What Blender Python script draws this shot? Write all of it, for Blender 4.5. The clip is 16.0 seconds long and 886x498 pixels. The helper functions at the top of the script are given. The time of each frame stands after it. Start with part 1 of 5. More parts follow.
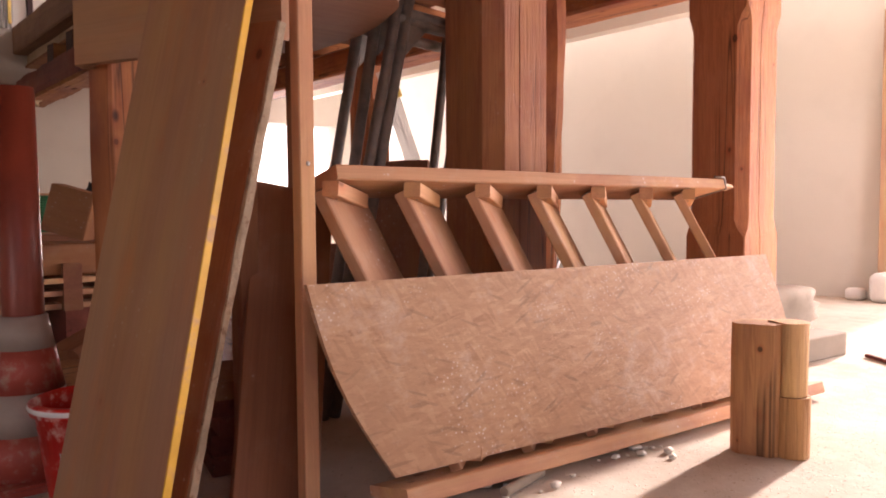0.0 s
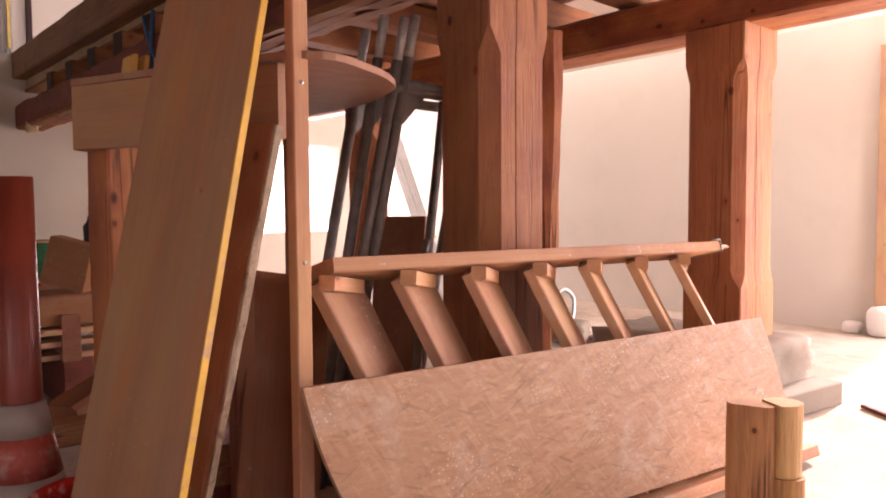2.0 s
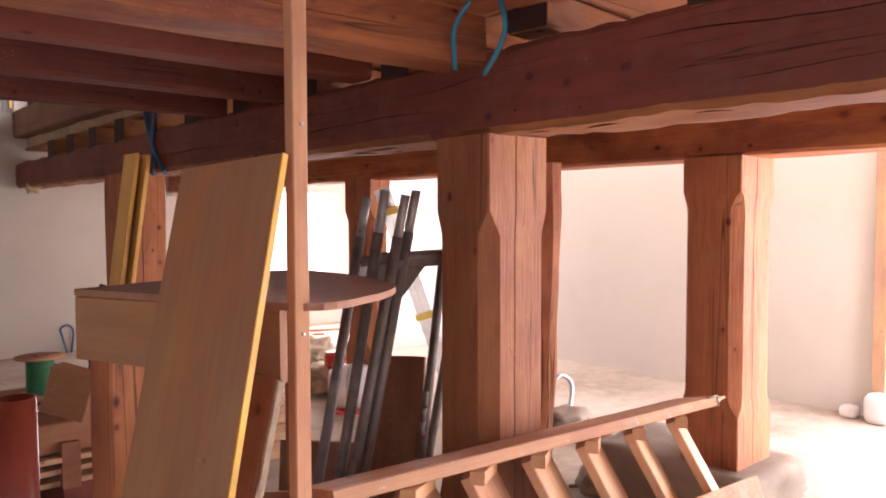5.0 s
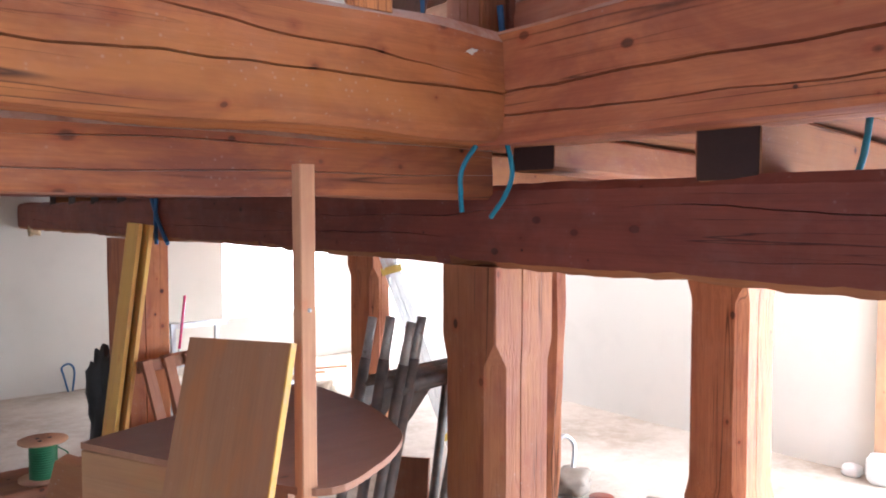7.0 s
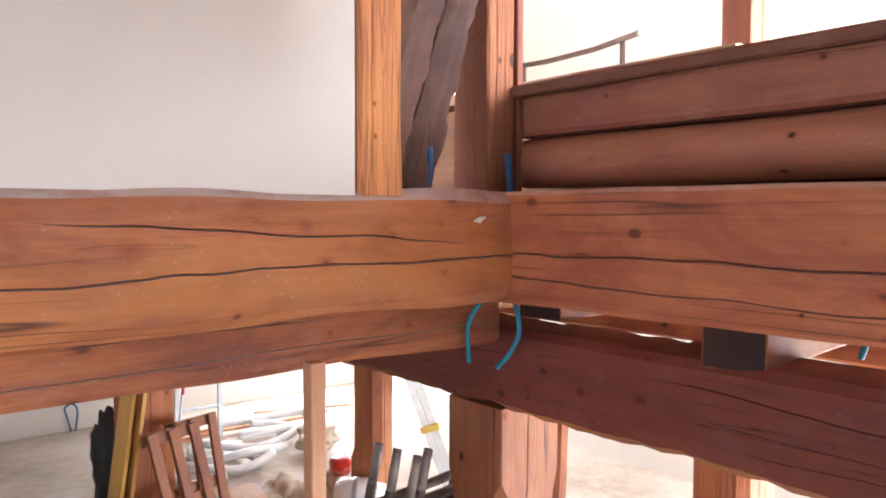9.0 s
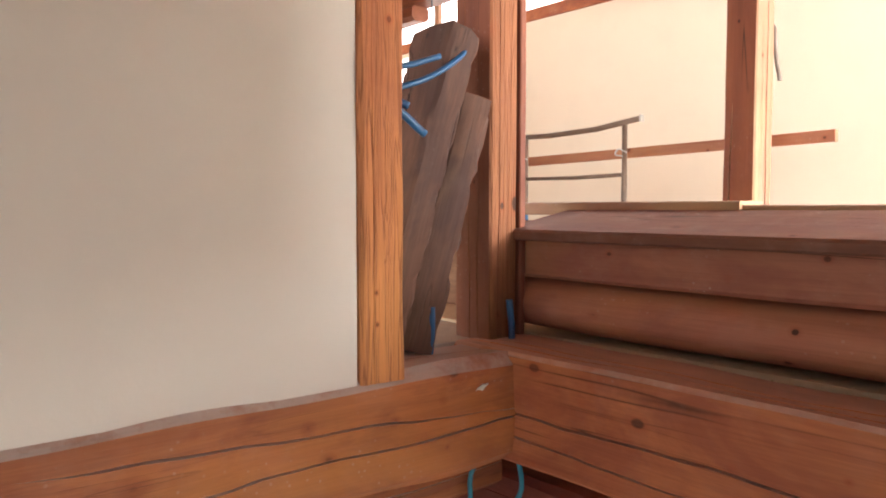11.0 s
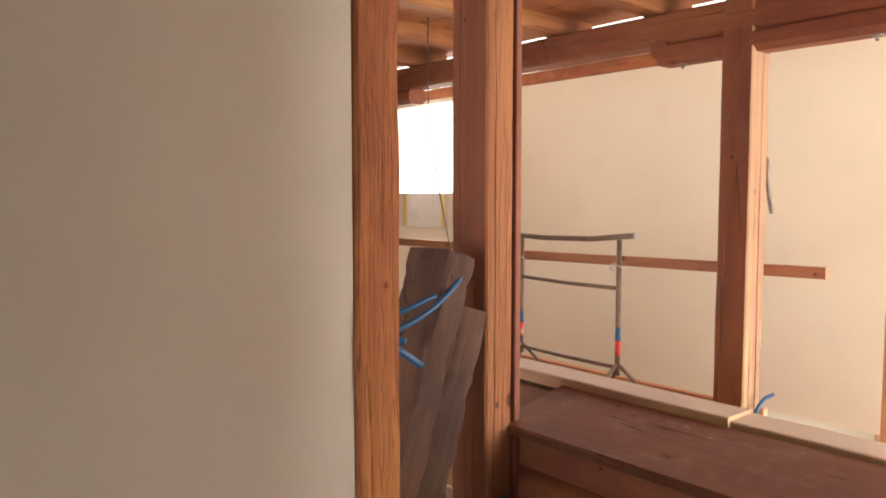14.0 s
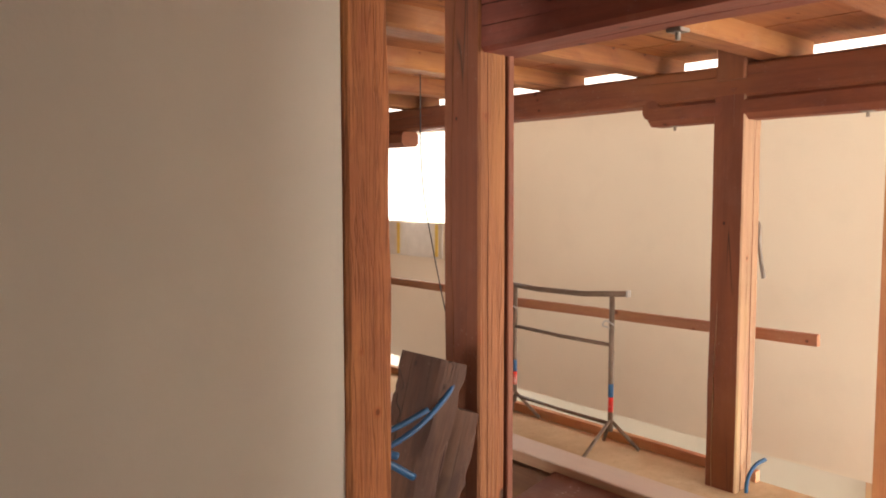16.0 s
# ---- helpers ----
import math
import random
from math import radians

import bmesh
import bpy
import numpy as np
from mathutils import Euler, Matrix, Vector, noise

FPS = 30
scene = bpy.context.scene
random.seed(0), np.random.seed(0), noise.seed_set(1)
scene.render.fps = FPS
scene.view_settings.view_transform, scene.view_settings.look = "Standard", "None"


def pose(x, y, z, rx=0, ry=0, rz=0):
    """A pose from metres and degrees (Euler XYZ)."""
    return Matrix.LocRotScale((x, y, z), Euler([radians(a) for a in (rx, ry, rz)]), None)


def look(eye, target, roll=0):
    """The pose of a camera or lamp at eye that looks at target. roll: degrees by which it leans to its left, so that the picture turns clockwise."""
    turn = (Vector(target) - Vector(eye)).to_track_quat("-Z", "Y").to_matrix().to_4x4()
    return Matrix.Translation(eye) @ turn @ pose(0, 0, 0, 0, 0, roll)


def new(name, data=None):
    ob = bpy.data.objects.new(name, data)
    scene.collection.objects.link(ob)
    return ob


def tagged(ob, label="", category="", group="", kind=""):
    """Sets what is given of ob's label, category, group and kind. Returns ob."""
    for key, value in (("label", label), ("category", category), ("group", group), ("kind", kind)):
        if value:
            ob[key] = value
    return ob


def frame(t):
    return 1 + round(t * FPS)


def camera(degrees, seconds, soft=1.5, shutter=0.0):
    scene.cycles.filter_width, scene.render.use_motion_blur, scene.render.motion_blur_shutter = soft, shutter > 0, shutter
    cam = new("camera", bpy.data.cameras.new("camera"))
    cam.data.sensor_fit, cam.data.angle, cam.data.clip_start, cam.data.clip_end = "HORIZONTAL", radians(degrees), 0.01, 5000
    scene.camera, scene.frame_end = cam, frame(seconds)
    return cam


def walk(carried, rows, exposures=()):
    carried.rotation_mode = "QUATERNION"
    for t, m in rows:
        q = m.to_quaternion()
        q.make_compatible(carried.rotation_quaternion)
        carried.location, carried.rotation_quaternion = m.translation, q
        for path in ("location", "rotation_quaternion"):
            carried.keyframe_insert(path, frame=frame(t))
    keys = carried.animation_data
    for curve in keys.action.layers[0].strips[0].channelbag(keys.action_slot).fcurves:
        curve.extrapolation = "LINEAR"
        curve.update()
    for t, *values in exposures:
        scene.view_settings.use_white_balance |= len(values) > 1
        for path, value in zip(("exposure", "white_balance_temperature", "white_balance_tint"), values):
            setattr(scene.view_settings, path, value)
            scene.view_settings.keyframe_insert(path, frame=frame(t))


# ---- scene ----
# camera: a slow crane shot that rises through an opening in the floor
cam = camera(61.1, 16.0, 1.9)
METRES, EYE, TILT, LEAN, TURN = 3.5, 0.79, -3.3, 0.4, -40.0
ROWS = [
    (0.0, 0.0, 0.0, 0.0, -0.0, 0.0, -0.0),
    (0.5, 0.0018, -0.0007, 0.0086, -0.03, 0.0, -0.03),
    (1.0, 0.0041, -0.0005, 0.0199, -0.06, 0.04, -0.02),
    (1.5, 0.0047, -0.0018, 0.0433, -0.02, 0.13, 0.0),
    (2.0, 0.0028, -0.0043, 0.0703, -0.05, 0.23, -0.02),
    (2.5, 0.0006, -0.007, 0.0961, -0.06, 0.31, -0.09),
    (3.0, -0.0014, -0.0088, 0.1242, -0.05, 0.42, -0.12),
    (3.5, -0.0014, -0.011, 0.1553, -0.05, 0.52, -0.12),
    (4.0, 0.0001, -0.0122, 0.1871, -0.08, 0.66, -0.16),
    (6.5, -0.0021, -0.0124, 0.3504, -0.18, 0.64, -0.31),
    (7.0, -0.0057, -0.0134, 0.3864, -0.17, 0.67, -0.35),
    (7.5, -0.0087, -0.0157, 0.4227, -0.15, 0.68, -0.42),
    (8.0, -0.0108, -0.0183, 0.459, -0.16, 0.64, -0.44),
    (8.5, -0.0127, -0.0206, 0.4952, -0.09, 0.64, -0.51),
    (9.0, -0.0135, -0.0216, 0.5309, -0.14, 0.65, -0.51),
    (11.5, -0.0155, -0.0228, 0.7232, -0.01, -0.02, -0.42),
    (12.0, -0.0158, -0.0253, 0.7665, -0.03, -0.25, -0.42),
    (12.5, -0.0164, -0.0286, 0.8092, 0.0, -0.51, -0.43),
    (13.0, -0.0168, -0.0324, 0.8447, -0.07, -0.66, -0.45),
    (13.5, -0.0165, -0.0356, 0.869, -0.07, -0.81, -0.46),
    (14.0, -0.0153, -0.0364, 0.8965, -0.19, -0.88, -0.39),
    (14.5, -0.0131, -0.0352, 0.9239, -0.4, -0.92, -0.35),
    (15.0, -0.0124, -0.0347, 0.9518, -0.53, -0.96, -0.32),
    (15.5, -0.0129, -0.0348, 0.9794, -0.61, -1.02, -0.28),
    (16.0, -0.014, -0.034, 0.9971, -0.65, -1.03, -0.25),
]
EXPOSURES = [(0.0, 1.0, 6900, 31), (1.5, 1.1, 6900, 33), (3.5, 1.25, 6750, 35), (4.2, 1.35, 6650, 34), (6.3, 1.75, 5350, 12), (7.0, 1.9, 5150, 10), (9.0, 2.05, 5400, 10), (11.3, 1.35, 6300, 8), (13.0, 0.97, 6650, 9), (16.0, 0.65, 6950, 10)]
walk(cam, [(t, pose(0, 0, EYE, TILT, LEAN, TURN) @ pose(METRES * x, METRES * y, METRES * z, 90 + pitch, roll, yaw)) for t, x, y, z, yaw, pitch, roll in ROWS], EXPOSURES)

# ---- world, sun, window light, added fill ----
world = bpy.data.worlds.new("sky")
scene.world = world
world.use_nodes = True
wn = world.node_tree.nodes
sky = wn.new("ShaderNodeTexSky")
sky.sky_type, sky.sun_disc = "NISHITA", False
sky.sun_elevation, sky.sun_rotation = radians(38), radians(75)
wn["Background"].inputs["Strength"].default_value = 0.12
world.node_tree.links.new(sky.outputs["Color"], wn["Background"].inputs["Color"])


def sun(direction, strength, angle):
    data = bpy.data.lights.new("sun", "SUN")
    data.energy, data.angle, data.color = strength, radians(angle), (1.0, 0.93, 0.82)
    ob = new("sun", data)
    ob.matrix_world = look((0, 0, 8), Vector((0, 0, 8)) + Vector(direction))
    return ob


def window_or_fill_light(name, at, target, width, height, power, colour=(1.0, 0.96, 0.9)):
    """Sky light that enters by an opening of the walls, or fill from an added, unseen one."""
    data = bpy.data.lights.new(name, "AREA")
    data.shape, data.size, data.size_y, data.energy, data.color = "RECTANGLE", width, height, power, colour
    ob = new(name, data)
    ob.matrix_world = look(at, target)
    return ob


sun((-0.9, -0.08, -0.36), 5.0, 3.0)
window_or_fill_light("door_daylight", (6.55, -0.25, 1.2), (0, 0.7, 0.5), 4.2, 2.2, 145)
# added fill from an unseen south opening, to brighten the lower walls
window_or_fill_light("barn_door_daylight", (5.0, -3.4, 1.25), (5.0, 3, 1.0), 2.8, 2.2, 24)
window_or_fill_light("far_window_daylight", (5.3, 9.84, 1.35), (5.0, 0, 0.9), 1.9, 1.3, 62)
window_or_fill_light("upper_window_daylight", (5.38, 7.05, 4.44), (0, 4.2, 3.9), 1.6, 0.9, 50)
# unseen aisle window, assumed from the bright south faces of the posts
window_or_fill_light("aisle_window_daylight", (3.6, -3.4, 3.95), (3.5, 3, 3.8), 3.0, 1.5, 265)
# added fill from an unseen west opening, to even out the upper wall
window_or_fill_light("landing_window_daylight", (-4.0, 3.1, 3.9), (3.9, 3.0, 3.75), 2.1, 1.7, 78)
# three added fills behind the camera: hatch, west side, lower storey
window_or_fill_light("hatch_gable_daylight", (-1.2, -3.4, 3.9), (0.6, 3, 2.8), 2.6, 1.6, 4.7, (0.95, 0.98, 1.0))
window_or_fill_light("west_window_daylight", (-4.0, -0.6, 1.5), (2, 0.8, 2.1), 2.2, 1.4, 15)
window_or_fill_light("lower_gable_daylight", (-0.6, -3.4, 1.2), (0.8, 3, 0.9), 2.0, 1.4, 1.6)

# ---- materials ----


class Nodes:
    """A node material in few words."""

    def __init__(self, name, rough=0.7, metal=0.0):
        self.mat = bpy.data.materials.new(name)
        self.mat.use_nodes = True
        self.tree = self.mat.node_tree
        self.bsdf = self.tree.nodes["Principled BSDF"]
        self.bsdf.inputs["Roughness"].default_value = rough
        self.bsdf.inputs["Metallic"].default_value = metal
        coord = self.tree.nodes.new("ShaderNodeTexCoord").outputs["Object"]
        info = self.tree.nodes.new("ShaderNodeObjectInfo").outputs["Random"]
        self.random = info
        shift = self.math("MULTIPLY", info, 37.0)
        self.coord = self.vec("ADD", coord, self.combine(shift, shift, shift))

    def put(self, socket, value):
        if isinstance(value, bpy.types.NodeSocket):
            self.tree.links.new(value, socket)
        else:
            socket.default_value = value

    def math(self, op, a, b=0.0, clamp=False):
        n = self.tree.nodes.new("ShaderNodeMath")
        n.operation, n.use_clamp = op, clamp
        self.put(n.inputs[0], a), self.put(n.inputs[1], b)
        return n.outputs[0]

    def vec(self, op, a, b):
        n = self.tree.nodes.new("ShaderNodeVectorMath")
        n.operation = op
        self.put(n.inputs[0], a), self.put(n.inputs[1], b)
        return n.outputs[0]

    def combine(self, x, y, z):
        n = self.tree.nodes.new("ShaderNodeCombineXYZ")
        for k, v in enumerate((x, y, z)):
            self.put(n.inputs[k], v)
        return n.outputs[0]

    def scaled(self, scale, turn=(0, 0, 0)):
        n = self.tree.nodes.new("ShaderNodeMapping")
        n.inputs["Scale"].default_value = scale
        self.tree.links.new(self.coord, n.inputs["Vector"])
        if any(turn):
            first = self.tree.nodes.new("ShaderNodeMapping")
            first.inputs["Rotation"].default_value = turn
            self.tree.links.new(self.coord, first.inputs["Vector"])
            self.tree.links.new(first.outputs[0], n.inputs["Vector"])
        return n.outputs[0]

    def noise(self, scale, size=1.0, detail=4.0, rough=0.55, warp=0.0):
        n = self.tree.nodes.new("ShaderNodeTexNoise")
        self.put(n.inputs["Vector"], self.scaled(scale))
        n.inputs["Scale"].default_value, n.inputs["Detail"].default_value = size, detail
        n.inputs["Roughness"].default_value, n.inputs["Distortion"].default_value = rough, warp
        return n.outputs["Fac"]

    def cells(self, scale, size=1.0, turn=(0, 0, 0), out="Distance", jitter=1.0):
        n = self.tree.nodes.new("ShaderNodeTexVoronoi")
        self.put(n.inputs["Vector"], self.scaled(scale, turn))
        n.inputs["Scale"].default_value, n.inputs["Randomness"].default_value = size, jitter
        return n.outputs[out]

    def ramp(self, fac, *stops):
        n = self.tree.nodes.new("ShaderNodeValToRGB")
        el = n.color_ramp.elements
        while len(el) < len(stops):
            el.new(0.5)
        for e, (at, c) in zip(el, stops):
            e.position, e.color = at, ((c, c, c) if isinstance(c, (int, float)) else tuple(c)) + (1.0,)
        self.put(n.inputs["Fac"], fac)
        return n.outputs["Color"]

    def blend(self, p, q, f):
        return tuple(u + (v - u) * f for u, v in zip(p, q))

    def mix(self, fac, a, b, how="MIX"):
        n = self.tree.nodes.new("ShaderNodeMix")
        n.data_type, n.blend_type = "RGBA", how
        self.put(n.inputs[0], fac)
        for socket, v in ((n.inputs[6], a), (n.inputs[7], b)):
            self.put(socket, v if isinstance(v, bpy.types.NodeSocket) else (*v, 1.0))
        return n.outputs[2]

    def done(self, colour, height=None, bump=0.3, depth=0.01, rough=None):
        self.put(self.bsdf.inputs["Base Color"], colour if isinstance(colour, bpy.types.NodeSocket) else (*colour, 1.0))
        if rough is not None:
            self.put(self.bsdf.inputs["Roughness"], rough)
        if height is not None:
            n = self.tree.nodes.new("ShaderNodeBump")
            n.inputs["Strength"].default_value, n.inputs["Distance"].default_value = bump, depth
            self.put(n.inputs["Height"], height)
            self.tree.links.new(n.outputs["Normal"], self.bsdf.inputs["Normal"])
        return self.mat


def shade(c, k):
    return tuple(min(1.0, v * k) for v in c)


def wood(name, light, dark, crack=1.0, knots=1.0, dust=0.0, rough=0.72, grain=1.0, bump=0.3, weather=0.0, lines=0.0, top=0.0, mottle=0.6, blotch=None):
    """Timber with its grain along the object's x axis: soft bands, broad patches, knots, hair cracks and settled dust."""
    n = Nodes(name, rough)
    bands = n.noise((0.5, 9 * grain, 9 * grain), 1.0, 5, 0.6, 1.2)
    fibre = n.noise((3.0, 140 * grain, 140 * grain), 1.0, 3, 0.65)
    streak = n.noise((1.1, 40 * grain, 40 * grain), 1.0, 4, 0.65, 0.4)
    broad = n.noise((1.3, 3.2, 3.2), 1.2, 5, 0.7, 0.5)
    patch = n.noise((0.7, 2.6, 2.6), 1.0, 4, 0.6, 0.3)
    colour = n.ramp(bands, (0.28, n.blend(light, dark, 0.75)), (0.48, n.blend(light, dark, 0.25)), (0.72, light))
    colour = n.mix(n.ramp(streak, (0.3, 0.34), (0.52, 0.0)), colour, shade(dark, 0.85))
    colour = n.mix(n.ramp(fibre, (0.36, 0.2), (0.56, 0.0)), colour, shade(dark, 0.7))
    colour = n.mix(n.ramp(broad, (0.46, 0.0), (0.62, mottle)), colour, (dark[0] * 0.95, dark[1] * 0.85, dark[2] * 1.05))
    colour = n.mix(n.ramp(patch, (0.48, 0.0), (0.66, 0.6)), colour, (light[0] * 1.08, light[1] * 1.25, light[2] * 0.9))
    tone = n.math("ADD", n.math("MULTIPLY", n.random, 0.24), 0.88)
    colour = n.mix(1.0, colour, n.combine(tone, tone, tone), "MULTIPLY")
    height = n.math("ADD", n.math("MULTIPLY", fibre, 0.5), n.math("MULTIPLY", streak, 0.5))
    if lines:
        wave = n.noise((0.9, 30, 30), 1.0, 2, 0.5, 1.6)
        fold = n.math("PINGPONG", n.math("MULTIPLY", wave, 6.0), 0.5)
        ridge = n.ramp(fold, (0.0, 1.0), (0.22, 0.0))
        colour = n.mix(n.math("MULTIPLY", ridge, lines), colour, shade(dark, 0.75))
        height = n.math("SUBTRACT", height, n.math("MULTIPLY", ridge, 1.2))
    if knots:
        for stretch, few, near, far in (((5.0, 7.5, 7.5), 0.5, 0.085, 0.125), ((11, 13, 13), 0.3, 0.1, 0.15)):
            cell = n.tree.nodes.new("ShaderNodeTexVoronoi")
            n.put(cell.inputs["Vector"], n.scaled(stretch))
            cell.inputs["Scale"].default_value = 1.0
            pick = n.tree.nodes.new("ShaderNodeSeparateColor")
            n.put(pick.inputs[0], cell.outputs["Color"])
            chosen = n.math("GREATER_THAN", pick.outputs[0], 1.0 - few * knots)
            size = n.math("MULTIPLY", cell.outputs["Distance"], n.math("ADD", n.math("MULTIPLY", pick.outputs[1], 1.3), 0.75))
            size = n.math("ADD", size, n.math("MULTIPLY", n.math("SUBTRACT", streak, 0.5), 0.06))
            depth = n.math("ADD", n.math("MULTIPLY", pick.outputs[2], 0.5), 0.5)
            ring_ = n.math("MULTIPLY", n.ramp(size, (near, 1.0), (far * 2.0, 0.0)), chosen)
            core = n.math("MULTIPLY", n.ramp(size, (near, 1.0), (far, 0.0)), chosen)
            colour = n.mix(n.math("MULTIPLY", ring_, 0.5), colour, (dark[0] * 1.2, dark[1] * 0.75, dark[2] * 0.6))
            colour = n.mix(n.math("MULTIPLY", core, depth), colour, shade(dark, 0.25))
    if blotch:
        colour = n.mix(n.ramp(n.noise((2.2, 7, 7), 1.3, 4, 0.6), (0.52, 0.0), (0.66, 0.55)), colour, blotch)
    if weather:
        grey = n.noise((0.9, 8, 8), 1.0, 5)
        colour = n.mix(n.ramp(grey, (0.38, 0.0), (0.7, weather)), colour, (0.22, 0.185, 0.16))
    if crack:
        for along_, across, wide, gate in ((0.2, 9, 0.011, 0.52), (0.35, 22, 0.016, 0.6)):
            lines_ = n.noise((along_, across, across), 1.0, 2, 0.45)
            thin = n.ramp(n.math("ABSOLUTE", n.math("SUBTRACT", lines_, 0.5)), (0.0, 1.0), (wide * crack * 0.6, 0.0))
            where = n.ramp(n.noise((0.8, 4, 4), 1.0 + along_, 2), (gate, 0.0), (gate + 0.08, 1.0))
            slit = n.math("MULTIPLY", thin, where)
            colour = n.mix(n.math("MULTIPLY", slit, 0.85), colour, shade(dark, 0.15))
            height = n.math("SUBTRACT", height, n.math("MULTIPLY", slit, 1.5))
    if dust:
        haze = n.noise((3, 3, 3), 2.0, 6, 0.65)
        colour = n.mix(n.ramp(haze, (0.5, 0.0), (0.75, dust)), colour, (0.62, 0.53, 0.46))
        specks = n.cells((40, 40, 40), 1.0)
        few = n.math("MULTIPLY", n.ramp(specks, (0.12, 1.0), (0.2, 0.0)), n.ramp(n.noise((3, 3, 3), 1.0, 5, 0.7), (0.52, 0.0), (0.62, 1.0)))
        colour = n.mix(n.math("MULTIPLY", few, min(0.8, dust * 2.4)), colour, (0.72, 0.66, 0.6))
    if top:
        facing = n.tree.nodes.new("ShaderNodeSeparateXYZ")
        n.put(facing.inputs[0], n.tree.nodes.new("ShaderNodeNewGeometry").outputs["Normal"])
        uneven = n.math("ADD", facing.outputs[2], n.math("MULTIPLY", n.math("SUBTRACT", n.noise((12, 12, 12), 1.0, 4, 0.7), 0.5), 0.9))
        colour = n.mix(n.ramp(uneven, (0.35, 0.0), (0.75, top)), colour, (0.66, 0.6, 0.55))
    return n.done(colour, height, bump, 0.006)


def plain(name, colour, rough=0.6, metal=0.0, vary=0.25, scale=6.0, bump=0.15, stain=None):
    """Paint, plastic, metal or stone with blotches and fine relief."""
    n = Nodes(name, rough, metal)
    fine, broad = n.noise((scale * 9,) * 3, 1.0, 4), n.noise((scale,) * 3, 1.0, 5, 0.6)
    c = n.mix(n.ramp(broad, (0.3, 0.0), (0.7, 1.0)), shade(colour, 1 - vary), shade(colour, 1 + vary * 0.4))
    if stain:
        c = n.mix(n.ramp(n.noise((scale * 2,) * 3, 1.0, 6, 0.7), (0.52, 0.0), (0.66, 0.85)), c, stain)
    return n.done(c, n.math("ADD", fine, broad), bump, 0.004)


def osb_material():
    """Oriented strand board: flakes in several directions over one another, dark strands, dust and plaster specks."""
    n = Nodes("osb", 0.62)
    colour, height = (0.46, 0.25, 0.15), 0.0
    layers = ((0.05, 14, 75), (-0.22, 19, 90), (0.3, 12, 100), (-1.0, 21, 95), (0.06, 17, 130), (0.5, 20, 140), (-0.35, 19, 140))
    for k, (turn, sx, sy) in enumerate(layers):
        hue = n.cells((sx, 1, sy), 1.0, (0, turn, 0), "Color")
        red = n.tree.nodes.new("ShaderNodeSeparateColor")
        n.put(red.inputs[0], hue)
        tone = n.ramp(red.outputs[0], (0.0, (0.38, 0.2, 0.11)), (0.2, (0.45, 0.25, 0.14)), (0.75, (0.51, 0.295, 0.17)), (1.0, (0.57, 0.35, 0.21)))
        cut = 0.978 if k >= 4 else 0.55
        colour = tone if not k else n.mix(n.ramp(red.outputs[1], (cut, 0.0), (cut + 0.03, 0.6)), colour, tone if k < 4 else (0.26, 0.145, 0.085))
        height = n.math("ADD", height, n.math("MULTIPLY", red.outputs[2], 0.35))
    broad = n.noise((1.3, 1.3, 1.3), 1.0, 5, 0.6)
    colour = n.mix(n.ramp(broad, (0.42, 0.0), (0.66, 0.4)), colour, (0.43, 0.24, 0.14))
    grime = n.noise((9, 9, 9), 1.0, 6, 0.75)
    colour = n.mix(n.ramp(grime, (0.6, 0.0), (0.72, 0.45)), colour, (0.4, 0.31, 0.25))
    dust = n.noise((4, 4, 4), 1.0, 6, 0.8)
    colour = n.mix(n.ramp(dust, (0.52, 0.0), (0.72, 0.5)), colour, (0.66, 0.54, 0.46))
    specks = n.math("MULTIPLY", n.ramp(n.cells((70, 70, 70), 1.0), (0.14, 1.0), (0.24, 0.0)), n.ramp(n.noise((2.5, 2.5, 2.5), 1.0, 4, 0.7), (0.48, 0.0), (0.6, 0.8)))
    colour = n.mix(specks, colour, (0.74, 0.66, 0.58))
    return n.done(colour, height, 0.4, 0.003)


def plaster(name, colour, rough=0.85):
    n = Nodes(name, rough)
    broad, mid, fine = n.noise((0.6, 0.6, 0.6), 1.0, 4), n.noise((3, 3, 3), 1.0, 5), n.noise((60, 60, 60), 1.0, 4)
    c = n.mix(n.ramp(broad, (0.3, 0.0), (0.7, 1.0)), shade(colour, 0.93), colour)
    c = n.mix(n.ramp(mid, (0.52, 0.0), (0.75, 0.16)), c, shade(colour, 0.7))
    return n.done(c, n.math("ADD", n.math("MULTIPLY", mid, 1.5), n.math("MULTIPLY", fine, 0.4)), 0.25, 0.006)


def floor_material(name="dusty_screed", tint=(1.0, 1.0, 1.0)):
    n = Nodes(name, 0.9)
    broad, mid = n.noise((0.9, 0.9, 0.9), 1.0, 6, 0.65), n.noise((6, 6, 6), 1.0, 6, 0.7)
    c = n.ramp(broad, (0.3, (0.36, 0.29, 0.22)), (0.55, (0.52, 0.45, 0.37)), (0.75, (0.64, 0.58, 0.5)))
    c = n.mix(n.ramp(mid, (0.45, 0.0), (0.75, 0.55)), c, (0.66, 0.6, 0.53))
    chips = n.cells((26, 26, 26), 1.0)
    c = n.mix(n.ramp(chips, (0.08, 0.7), (0.14, 0.0)), c, (0.3, 0.22, 0.15))
    c = n.mix(1.0, c, tint, "MULTIPLY")
    crumbs = n.ramp(n.cells((55, 55, 55), 1.0), (0.1, 1.0), (0.22, 0.0))
    return n.done(c, n.math("ADD", n.math("MULTIPLY", mid, 1.4), crumbs), 0.5, 0.008)


